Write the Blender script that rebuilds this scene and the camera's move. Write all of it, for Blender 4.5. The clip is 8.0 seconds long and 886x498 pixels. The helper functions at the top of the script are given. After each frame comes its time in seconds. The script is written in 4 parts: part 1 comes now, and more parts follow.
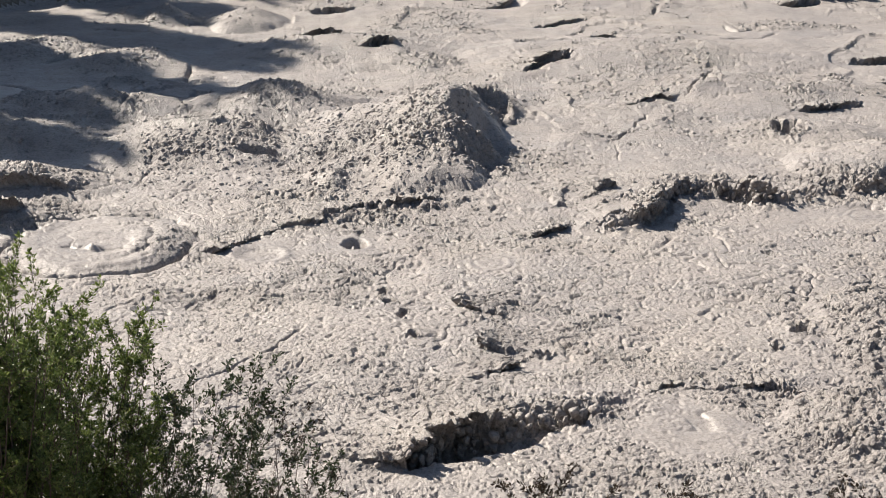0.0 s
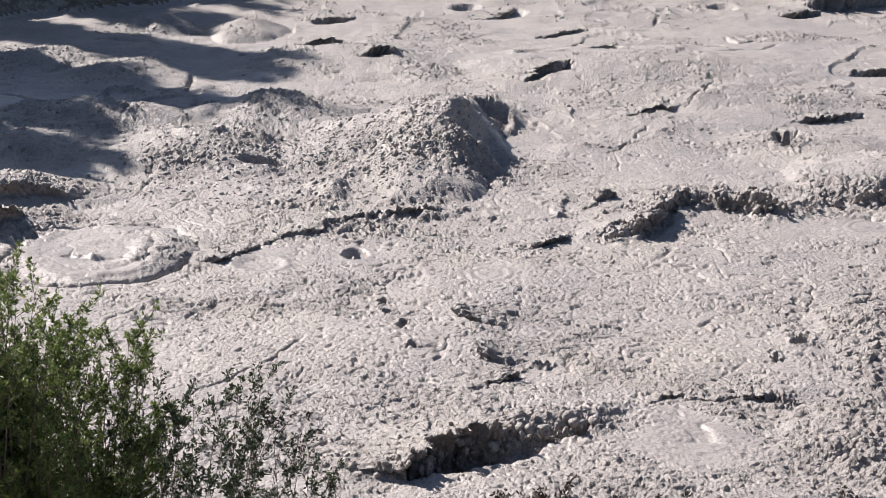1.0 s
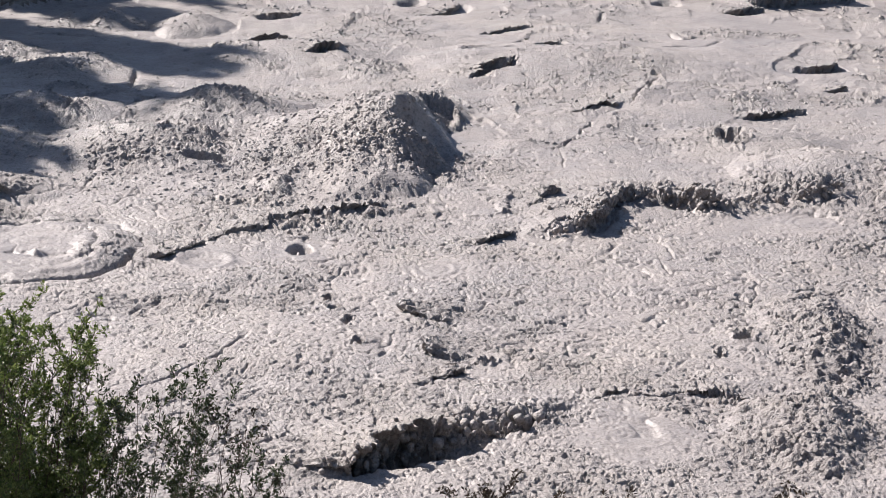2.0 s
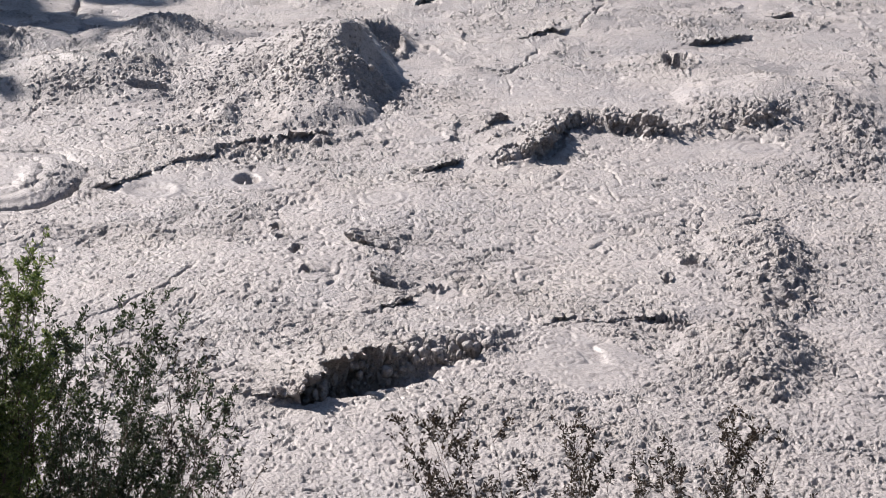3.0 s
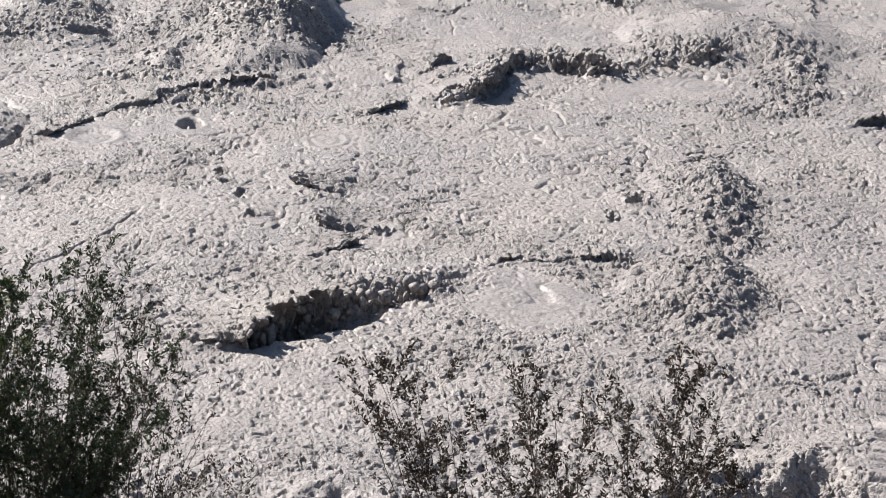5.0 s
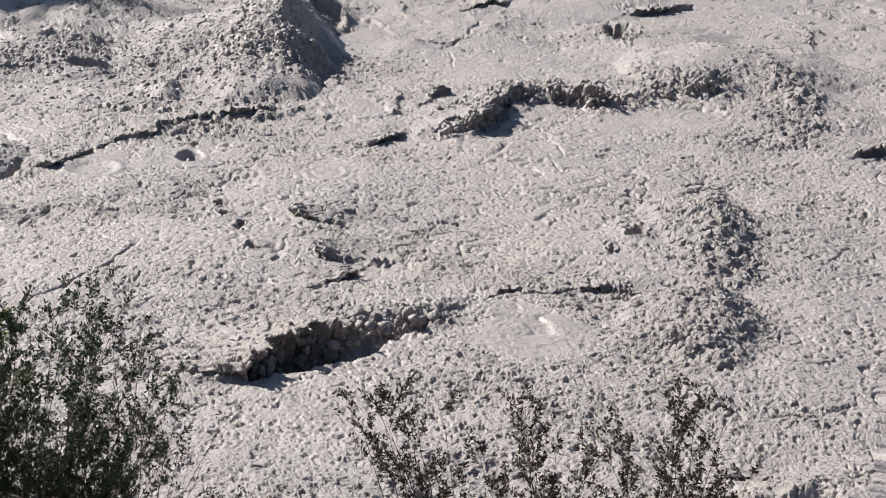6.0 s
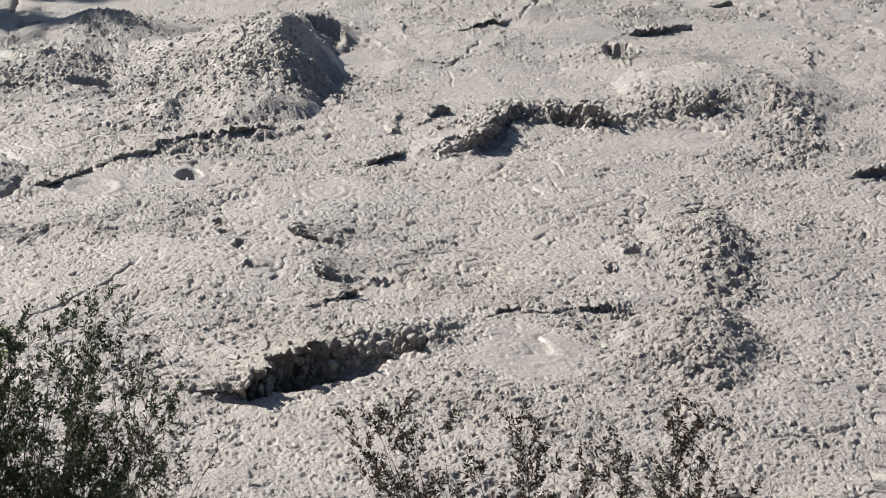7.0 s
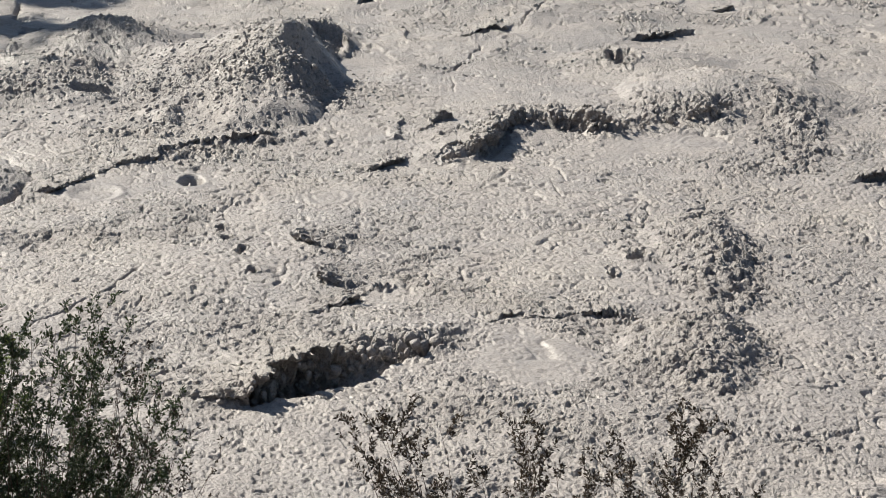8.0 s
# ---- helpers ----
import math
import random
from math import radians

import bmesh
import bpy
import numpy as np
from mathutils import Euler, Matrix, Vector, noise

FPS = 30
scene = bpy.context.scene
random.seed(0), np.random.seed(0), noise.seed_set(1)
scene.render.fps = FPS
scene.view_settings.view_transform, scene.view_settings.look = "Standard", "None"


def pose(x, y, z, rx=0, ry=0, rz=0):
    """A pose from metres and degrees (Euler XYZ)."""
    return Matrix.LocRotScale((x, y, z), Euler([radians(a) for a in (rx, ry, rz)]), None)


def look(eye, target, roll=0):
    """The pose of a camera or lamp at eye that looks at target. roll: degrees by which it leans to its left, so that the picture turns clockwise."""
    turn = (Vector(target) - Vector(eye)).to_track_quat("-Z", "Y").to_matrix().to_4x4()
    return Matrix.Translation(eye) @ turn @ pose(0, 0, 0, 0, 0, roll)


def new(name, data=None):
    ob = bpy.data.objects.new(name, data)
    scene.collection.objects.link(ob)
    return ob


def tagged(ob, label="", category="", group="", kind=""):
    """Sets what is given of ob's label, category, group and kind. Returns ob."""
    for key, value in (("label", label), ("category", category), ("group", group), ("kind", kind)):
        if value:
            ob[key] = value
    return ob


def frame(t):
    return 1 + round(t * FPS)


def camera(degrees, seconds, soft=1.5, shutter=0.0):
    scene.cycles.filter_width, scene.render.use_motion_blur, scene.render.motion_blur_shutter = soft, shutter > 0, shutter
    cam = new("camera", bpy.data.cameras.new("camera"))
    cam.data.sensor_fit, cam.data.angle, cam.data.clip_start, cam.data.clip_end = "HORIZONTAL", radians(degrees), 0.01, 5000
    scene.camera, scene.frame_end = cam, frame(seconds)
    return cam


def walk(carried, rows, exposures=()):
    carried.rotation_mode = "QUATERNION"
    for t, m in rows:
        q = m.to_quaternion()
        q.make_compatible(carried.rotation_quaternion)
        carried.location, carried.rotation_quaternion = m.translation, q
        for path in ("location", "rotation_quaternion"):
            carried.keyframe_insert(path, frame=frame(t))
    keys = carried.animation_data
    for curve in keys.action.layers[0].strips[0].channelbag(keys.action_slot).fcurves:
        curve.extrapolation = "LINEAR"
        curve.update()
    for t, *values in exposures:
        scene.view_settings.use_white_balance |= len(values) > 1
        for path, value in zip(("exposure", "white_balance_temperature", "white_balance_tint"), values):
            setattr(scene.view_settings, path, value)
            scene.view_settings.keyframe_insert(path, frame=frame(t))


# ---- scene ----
EYE = 6.0  # the eye's height over the mud pool
cam = camera(24.57, 8.0, soft=0.5)
walk(cam, [
    (0.0, pose(0, 0, EYE, 73.796, 0.256, 4.723)),
    (0.5, pose(0, 0, EYE, 73.626, 0.076, 4.706)),
    (1.0, pose(0, 0, EYE, 74.086, 0.082, 4.779)),
    (1.2, pose(0, 0, EYE, 74.288, 0.023, 4.709)),
    (2.3, pose(0, 0, EYE, 73.527, -0.461, 2.734)),
    (2.5, pose(0, 0, EYE, 73.090, -0.512, 2.467)),
    (3.0, pose(0, 0, EYE, 71.957, -0.360, 1.757)),
    (3.5, pose(0, 0, EYE, 70.961, -0.307, 1.027)),
    (4.0, pose(0, 0, EYE, 70.305, -0.145, 0.440)),
    (4.5, pose(0, 0, EYE, 70.071, -0.007, 0.128)),
    (4.7, pose(0, 0, EYE, 70.120, -0.010, 0.065)),
    (5.8, pose(0, 0, EYE, 71.070, 0.010, -0.010)),
    (6.0, pose(0, 0, EYE, 71.211, 0.018, -0.006)),
    (6.5, pose(0, 0, EYE, 71.500, -0.000, -0.000)),
    (7.0, pose(0, 0, EYE, 71.757, -0.071, -0.004)),
    (7.5, pose(0, 0, EYE, 71.900, -0.050, 0.036)),
    (8.0, pose(0, 0, EYE, 71.906, 0.087, 0.020)),
], exposures=[(0, 1.09, 6490, 8), (0.5, 1.10, 6250, 10), (1.2, 1.12, 6100, 12), (2.5, 1.12, 6030, 13), (4.5, 1.11, 5980, 9), (6, 1.01, 6050, 9), (6.5, 0.99, 6090, 8), (7, 0.97, 6200, 5), (8, 0.95, 6270, 4)])

# ---- light: clear sky, sun from the far left ----
SUN_AZ, SUN_EL = radians(-55), radians(38)  # from +y towards +x
world = bpy.data.worlds.new("sky")
scene.world = world
world.use_nodes = True
wn = world.node_tree
sky = wn.nodes.new("ShaderNodeTexSky")
sky.sky_type, sky.sun_disc = "NISHITA", False
sky.sun_elevation, sky.sun_rotation = SUN_EL, SUN_AZ
wn.links.new(sky.outputs[0], wn.nodes["Background"].inputs[0])
wn.nodes["Background"].inputs[1].default_value = 0.046
sun = new("sun", bpy.data.lights.new("sun", "SUN"))
sun.data.energy, sun.data.angle, sun.data.color = 5.0, radians(0.53), (1.0, 0.91, 0.80)
sun_way = Vector((math.sin(SUN_AZ) * math.cos(SUN_EL), math.cos(SUN_AZ) * math.cos(SUN_EL), math.sin(SUN_EL)))
sun.matrix_world = look(sun_way * 60, (0, 0, 0))


# ---- materials ----
def material(name, rough=0.7):
    m = bpy.data.materials.new(name)
    m.use_nodes = True
    b = m.node_tree.nodes["Principled BSDF"]
    b.inputs["Roughness"].default_value = rough
    return m, m.node_tree, b


def ramp(nt, source, stops):
    r = nt.nodes.new("ShaderNodeValToRGB")
    el = r.color_ramp.elements
    while len(el) < len(stops):
        el.new(0.5)
    for e, (p, c) in zip(el, stops):
        e.position, e.color = p, (*c, 1)
    nt.links.new(source, r.inputs[0])
    return r.outputs[0]


def noise_tex(nt, coord, scale, detail=4, rough=0.6):
    n = nt.nodes.new("ShaderNodeTexNoise")
    n.inputs["Scale"].default_value, n.inputs["Detail"].default_value, n.inputs["Roughness"].default_value = scale, detail, rough
    nt.links.new(coord, n.inputs["Vector"])
    return n.outputs["Fac"]


def mix(nt, kind, fac, a, b):
    m = nt.nodes.new("ShaderNodeMix")
    m.data_type, m.blend_type = "RGBA", kind
    for sock, v in ((m.inputs[0], fac), (m.inputs[6], a), (m.inputs[7], b)):
        if isinstance(v, (float, int)):
            sock.default_value = v
        elif isinstance(v, tuple):
            sock.default_value = (*v, 1)
        else:
            nt.links.new(v, sock)
    return m.outputs[2]


def scaled(nt, source, by):
    m = nt.nodes.new("ShaderNodeMath")
    m.operation = "MULTIPLY"
    nt.links.new(source, m.inputs[0])
    m.inputs[1].default_value = by
    return m.outputs[0]


def mud_material():
    """Drying grey mud; the attribute "crumble" says how broken its crust is."""
    m, nt, b = material("grey_mud", 0.5)
    pos = nt.nodes.new("ShaderNodeNewGeometry").outputs["Position"]
    crumble = nt.nodes.new("ShaderNodeAttribute")
    crumble.attribute_name = "crumble"
    big = ramp(nt, noise_tex(nt, pos, 0.45, 4), [(0.3, (0.280, 0.255, 0.243)), (0.5, (0.312, 0.281, 0.263)), (0.7, (0.336, 0.302, 0.275))])
    mid = ramp(nt, noise_tex(nt, pos, 4, 6, 0.7), [(0.3, (0.82, 0.82, 0.84)), (0.65, (1, 1, 1))])
    # fine mottling of the mud, deepened to paint in shadow between small crumbs
    fine = ramp(nt, noise_tex(nt, pos, 45, 4, 0.7), [(0.36, (0.62, 0.61, 0.60)), (0.5, (1, 1, 1))])
    # coarser dark specks: more painted crumb shadow, sized for the far mud
    speck_shade = ramp(nt, noise_tex(nt, pos, 20, 4, 0.7), [(0.36, (0.74, 0.73, 0.73)), (0.48, (1, 1, 1))])
    c = mix(nt, "MULTIPLY", 1.0, mix(nt, "MULTIPLY", 1.0, mix(nt, "MULTIPLY", 1.0, big, mid), fine), speck_shade)
    nt.links.new(c, b.inputs["Base Color"])
    wet = ramp(nt, noise_tex(nt, pos, 1.2, 4), [(0.35, (0.45, 0.45, 0.45)), (0.65, (0.75, 0.75, 0.75))])
    film = ramp(nt, crumble.outputs["Fac"], [(0.1, (0.75, 0.75, 0.75)), (0.4, (1, 1, 1))])
    nt.links.new(mix(nt, "MULTIPLY", 1.0, wet, film), b.inputs["Roughness"])
    warp = nt.nodes.new("ShaderNodeVectorMath")
    warp.operation = "MULTIPLY_ADD"
    tex = nt.nodes.new("ShaderNodeTexNoise")
    tex.inputs["Scale"].default_value = 26
    nt.links.new(pos, tex.inputs["Vector"])
    nt.links.new(tex.outputs["Color"], warp.inputs[0])
    warp.inputs[1].default_value = (0.045, 0.045, 0.045)
    nt.links.new(pos, warp.inputs[2])
    last = None
    for scale, strength, deep in ((10, 0.22, 0.03), (19, 0.55, 0.018), (40, 0.55, 0.011)):
        vor = nt.nodes.new("ShaderNodeTexVoronoi")
        vor.feature = "DISTANCE_TO_EDGE"
        vor.inputs["Scale"].default_value = scale
        nt.links.new(warp.outputs[0], vor.inputs["Vector"])
        crumbs = nt.nodes.new("ShaderNodeBump")
        crumbs.inputs["Distance"].default_value = deep
        nt.links.new(scaled(nt, crumble.outputs["Fac"], strength), crumbs.inputs["Strength"])
        nt.links.new(ramp(nt, vor.outputs["Distance"], [(0.0, (0, 0, 0)), (0.06, (0.5, 0.5, 0.5)), (0.22, (1, 1, 1))]), crumbs.inputs["Height"])
        if last:
            nt.links.new(last.outputs[0], crumbs.inputs["Normal"])
        last = crumbs
    bump = nt.nodes.new("ShaderNodeBump")
    bump.inputs["Strength"].default_value, bump.inputs["Distance"].default_value = 0.45, 0.012
    nt.links.new(noise_tex(nt, pos, 40, 6, 0.75), bump.inputs["Height"])
    nt.links.new(last.outputs[0], bump.inputs["Normal"])
    nt.links.new(bump.outputs[0], b.inputs["Normal"])
    return m


def earth_material():
    m, nt, b = material("bank_earth", 0.9)
    pos = nt.nodes.new("ShaderNodeNewGeometry").outputs["Position"]
    c = ramp(nt, noise_tex(nt, pos, 3, 6, 0.7), [(0.3, (0.05, 0.04, 0.03)), (0.5, (0.12, 0.1, 0.08)), (0.7, (0.3, 0.27, 0.24))])
    nt.links.new(c, b.inputs["Base Color"])
    return m


def leaf_material(name, dark, light, glow=0.35):
    """Small leaves that let some sunlight through."""
    m, nt, b = material(name, 0.4)
    oi = nt.nodes.new("ShaderNodeNewGeometry").outputs["Random Per Island"]
    c = ramp(nt, oi, [(0.0, dark), (0.6, tuple((p + q) / 2 for p, q in zip(dark, light))), (1.0, light)])
    nt.links.new(c, b.inputs["Base Color"])
    thin = nt.nodes.new("ShaderNodeBsdfTranslucent")
    nt.links.new(c, thin.inputs["Color"])
    both = nt.nodes.new("ShaderNodeMixShader")
    both.inputs[0].default_value = glow
    nt.links.new(b.outputs[0], both.inputs[1])
    nt.links.new(thin.outputs[0], both.inputs[2])
    nt.links.new(both.outputs[0], nt.nodes["Material Output"].inputs["Surface"])
    return m


def bark_material():
    m, nt, b = material("twig_bark", 0.85)
    pos = nt.nodes.new("ShaderNodeNewGeometry").outputs["Position"]
    nt.links.new(ramp(nt, noise_tex(nt, pos, 40, 4), [(0.3, (0.05, 0.035, 0.028)), (0.7, (0.14, 0.10, 0.08))]), b.inputs["Base Color"])
    return m


MUD, EARTH, BARK = mud_material(), earth_material(), bark_material()
LEAF_GREEN = leaf_material("green_leaf", (0.055, 0.088, 0.022), (0.21, 0.25, 0.075), 0.4)
LEAF_DARK = leaf_material("dark_leaf", (0.02, 0.034, 0.014), (0.065, 0.085, 0.032), 0.18)
LEAF_BROWN = leaf_material("brown_leaf", (0.022, 0.016, 0.012), (0.075, 0.052, 0.032), 0.2)


# ---- the mud sheet: a fan of cells round the eye's foot, fine where the pool lies ----
def hash2(ix, iy, k):
    h = (ix.astype(np.int64) * 374761393 + iy.astype(np.int64) * 668265263 + k * 1442695041) & 0xFFFFFFFF
    h = ((h ^ (h >> 13)) * 1274126177) & 0xFFFFFFFF
    h = ((h ^ (h >> 16)) * 2246822519) & 0xFFFFFFFF
    return ((h ^ (h >> 15)) & 0xFFFFFF).astype(np.float32) / 16777216.0


def value_noise(x, y, k=0):
    ix, iy = np.floor(x), np.floor(y)
    u, v = x - ix, y - iy
    u, v = u * u * u * (u * (u * 6 - 15) + 10), v * v * v * (v * (v * 6 - 15) + 10)
    a, b, c, d = (hash2(ix + i, iy + j, k) for i, j in ((0, 0), (1, 0), (0, 1), (1, 1)))
    return (a + (b - a) * u) * (1 - v) + (c + (d - c) * u) * v


def fbm(x, y, octaves=4, k=0, gain=0.5):
    s, a, n = 0, 1.0, 0
    for o in range(octaves):
        s, n = s + a * (value_noise(x * 2 ** o + 17.3 * o, y * 2 ** o - 9.1 * o, k + o) - 0.5), n + a
        a *= gain
    return s / n * 2


def clods(x, y, size, where, k=0, few=0.0, steep=2.2):
    """Blunt lumps of mud of about that size: 0 in the gaps, up to 1 on top; few: the share of cells left empty; only where the weight is above 0."""
    out = np.zeros(x.shape, np.float32)
    m = where > 0.004
    x, y = (x[m] / size).astype(np.float32), (y[m] / size).astype(np.float32)
    x, y = x + 0.45 * fbm(x * 1.7, y * 1.7, 2, k + 5), y + 0.45 * fbm(x * 1.7, y * 1.7, 2, k + 7)
    ix, iy = np.floor(x), np.floor(y)
    best = np.zeros_like(x)
    for i in (-1, 0, 1):
        for j in (-1, 0, 1):
            cx, cy = ix + i, iy + j
            a, b = hash2(cx, cy, k), hash2(cx, cy, k + 1)
            r = 0.30 + 0.42 * (a * 7.13 % 1.0) ** 1.5
            d = ((x - cx - 0.1 - 0.8 * a) ** 2 + (y - cy - 0.1 - 0.8 * b) ** 2) / (r * r)
            best = np.maximum(best, np.where((b * 9.37) % 1.0 > few, np.clip((1 - d) * steep, 0, 1) ** 0.7 * (0.35 + 0.65 * r / 0.72), 0))
    out[m] = best
    return out * where


def pits(x, y, size, where, k=0, few=0.3):
    """Small ragged slits and pits between the crumbs of a crust: 0 on the crust, 1 in the depth; about one in a square of that size."""
    out = np.zeros(x.shape, np.float32)
    m = where > 0.004
    x, y = (x[m] / size).astype(np.float32), (y[m] / size).astype(np.float32)
    x, y = x + 0.5 * fbm(x * 1.6, y * 1.6, 2, k + 5), y + 0.5 * fbm(x * 1.6, y * 1.6, 2, k + 7)
    ix, iy = np.floor(x), np.floor(y)
    best = np.zeros_like(x)
    for i in (-1, 0, 1):
        for j in (-1, 0, 1):
            cx, cy = ix + i, iy + j
            a, b = hash2(cx, cy, k), hash2(cx, cy, k + 1)
            dx, dy = x - cx - 0.1 - 0.8 * a, y - cy - 0.1 - 0.8 * b
            t = (a * 5.77 % 1.0) * 3.14
            c, n = np.cos(t), np.sin(t)
            r = 0.16 + 0.3 * (b * 7.13 % 1.0) ** 1.5
            d = ((dx * c + dy * n) / (r * 1.5)) ** 2 + ((dy * c - dx * n) / r) ** 2
            best = np.maximum(best, np.where((b * 9.37) % 1.0 > few, np.clip((1 - d) * 2.5, 0, 1), 0))
    out[m] = best
    return out * where


def smoothstep(a, b, v):
    u = np.clip((v - a) / (b - a), 0, 1)
    return u * u * (3 - 2 * u)


COLS = 840
AZ0, AZ1 = radians(-17.9), radians(13.1)
az = np.concatenate([np.linspace(-math.pi, AZ0, 60)[:-1], np.linspace(AZ0, AZ1, COLS), np.linspace(AZ1, math.pi, 60)[1:]])
down = np.radians(np.concatenate([np.arange(27.6, 22.5, -0.022), np.arange(22.5, 10.0, -0.0165), np.arange(10.0, 8.28, -0.02)]))
rad = np.concatenate([np.linspace(0.0, EYE / math.tan(down[0]), 50)[:-1], EYE / np.tan(down), np.geomspace(EYE / math.tan(down[-1]), 4000, 60)[1:]])
RR, AA = np.meshgrid(rad, az, indexing="ij")
X0, Y0 = (RR * np.sin(AA)), (RR * np.cos(AA))
X, Y = X0.copy(), Y0.copy()
H = np.zeros_like(X)
ROUGH = np.full_like(X, 0.5)
PART = np.zeros(X.shape, np.int32)  # which thing a cell belongs to; 0 is the sheet itself
THINGS = [("mud_pool", 0)]
LIPS = {}  # of a tall ledge: its line, strength and the way back from it
PARTS = {}  # of a thing: the name of its main part, and the number of its second one
SHIFT_X, SHIFT_Y = np.zeros_like(X), np.zeros_like(X)
EDGE = np.zeros_like(X)  # how close a torn edge is
SLOPE = np.zeros_like(X)  # the broken face under a torn edge
# coordinates that wander, so that no outline is ruled
WX = X + 0.10 * fbm(X / 0.5, Y / 0.5, 4, 40)
WY = Y + 0.14 * fbm(X / 0.5, Y / 0.5, 4, 50)


def near(x0, x1, y0, y1):
    """The stretch of the grid round a box in the plan."""
    cx, cy = np.array([x0, x0, x1, x1, (x0 + x1) / 2, (x0 + x1) / 2]), np.array([y0, y1, y0, y1, y0, y1])
    r, a = np.hypot(cx, cy), np.arctan2(cx, cy)
    i0, i1 = np.searchsorted(rad, r.min()), np.searchsorted(rad, r.max()) + 1
    j0, j1 = np.searchsorted(az, a.min()), np.searchsorted(az, a.max()) + 1
    return slice(max(i0 - 1, 0), i1), slice(max(j0 - 1, 0), j1)


def oval(x, y, rx, ry, rot=0, reach=1.6):
    R = max(rx, ry) * reach
    s = near(x - R, x + R, y - R, y + R)
    dx, dy = WX[s] - x, WY[s] - y
    c, n = math.cos(radians(rot)), math.sin(radians(rot))
    return s, np.hypot((dx * c + dy * n) / rx, (-dx * n + dy * c) / ry)


def claim(name, s, mask):
    THINGS.append((name, len(THINGS)))
    PART[s][mask] = THINGS[-1][1]
    return THINGS[-1][1]


def mound(name, x, y, high, rx, ry, rot=0, power=1.2, lump=0.5, right=0):
    """A heap; right: its reach on the right-hand side, where that flank is steeper."""
    s, d = oval(x, y, rx, ry, rot)
    if right:
        dx, dy = WX[s] - x, WY[s] - y
        d = np.hypot(dx / np.where(dx > 0, right, rx), dy / ry)
    d = d * (1 + 0.25 * fbm(X[s] / 0.9, Y[s] / 0.9, 3, 31))
    body = np.clip(1 - d, 0, 1)
    bulk = high * np.power(body, power) * (1 - 0.12 * np.exp(-(d / 0.12) ** 2))
    H[s] = np.maximum(H[s], bulk) + 0.2 * np.minimum(H[s], bulk)
    ROUGH[s] = np.maximum(ROUGH[s], (0.45 + 0.6 * lump) * smoothstep(0, 0.3, body))
    claim(name, s, body > 0.25)


def along(points, reach):
    """Signed distance to a bent line (positive on its left hand, as one goes along it), the share of its strength, and the way to its left."""
    q = np.array([(*a, 1.0)[:3] for a in points])
    ends = np.concatenate([2 * q[:1] - q[1:2], q, 2 * q[-1:] - q[-2:-1]])
    bent = []
    for i in range(len(q) - 1):
        a, b, c, e = ends[i:i + 4]
        bent += [0.5 * (2 * b + (c - a) * u + (2 * a - 5 * b + 4 * c - e) * u * u + (3 * b - a - 3 * c + e) * u ** 3) for u in (0, 0.25, 0.5, 0.75)]
    q = np.array(bent + [q[-1]])
    p, w = q[:, :2], q[:, 2]
    chord = p[-1] - p[0]
    chord = chord / np.hypot(*chord)
    s = near(p[:, 0].min() - reach, p[:, 0].max() + reach, p[:, 1].min() - reach, p[:, 1].max() + reach)
    x, y = WX[s] * 0.4 + X[s] * 0.6, WY[s] * 0.4 + Y[s] * 0.6
    best, sign, strength = np.full(x.shape, 1e9), np.zeros(x.shape), np.zeros(x.shape)
    nx, ny, run = np.zeros(x.shape), np.zeros(x.shape), np.zeros(x.shape)
    total, past = 0.0, np.zeros(x.shape)
    for i in range(len(p) - 1):
        d = p[i + 1] - p[i]
        L = np.hypot(*d)
        u = ((x - p[i, 0]) * d[0] + (y - p[i, 1]) * d[1]) / (L * L)
        uc = np.clip(u, 0, 1)
        dist = np.hypot(x - p[i, 0] - uc * d[0], y - p[i, 1] - uc * d[1])
        m = dist < best
        best[m] = dist[m]
        side = d[0] * (y - p[i, 1]) - d[1] * (x - p[i, 0])
        sign[m] = np.sign(side)[m]
        strength[m] = (w[i] + (w[i + 1] - w[i]) * uc)[m]
        run[m] = (total + uc * L)[m]
        nx[m], ny[m] = -chord[1], chord[0]
        past[m] = (np.maximum(-u if i == 0 else 0, u - 1 if i == len(p) - 2 else 0) * L + np.zeros(x.shape))[m]
        total += L
    fade = smoothstep(0.0, 0.15, run) * smoothstep(0.0, 0.15, total - run)
    return s, best * sign, strength * (0.35 + 0.65 * fade) * np.exp(-(np.maximum(past, 0) / 0.07) ** 2), nx, ny, run


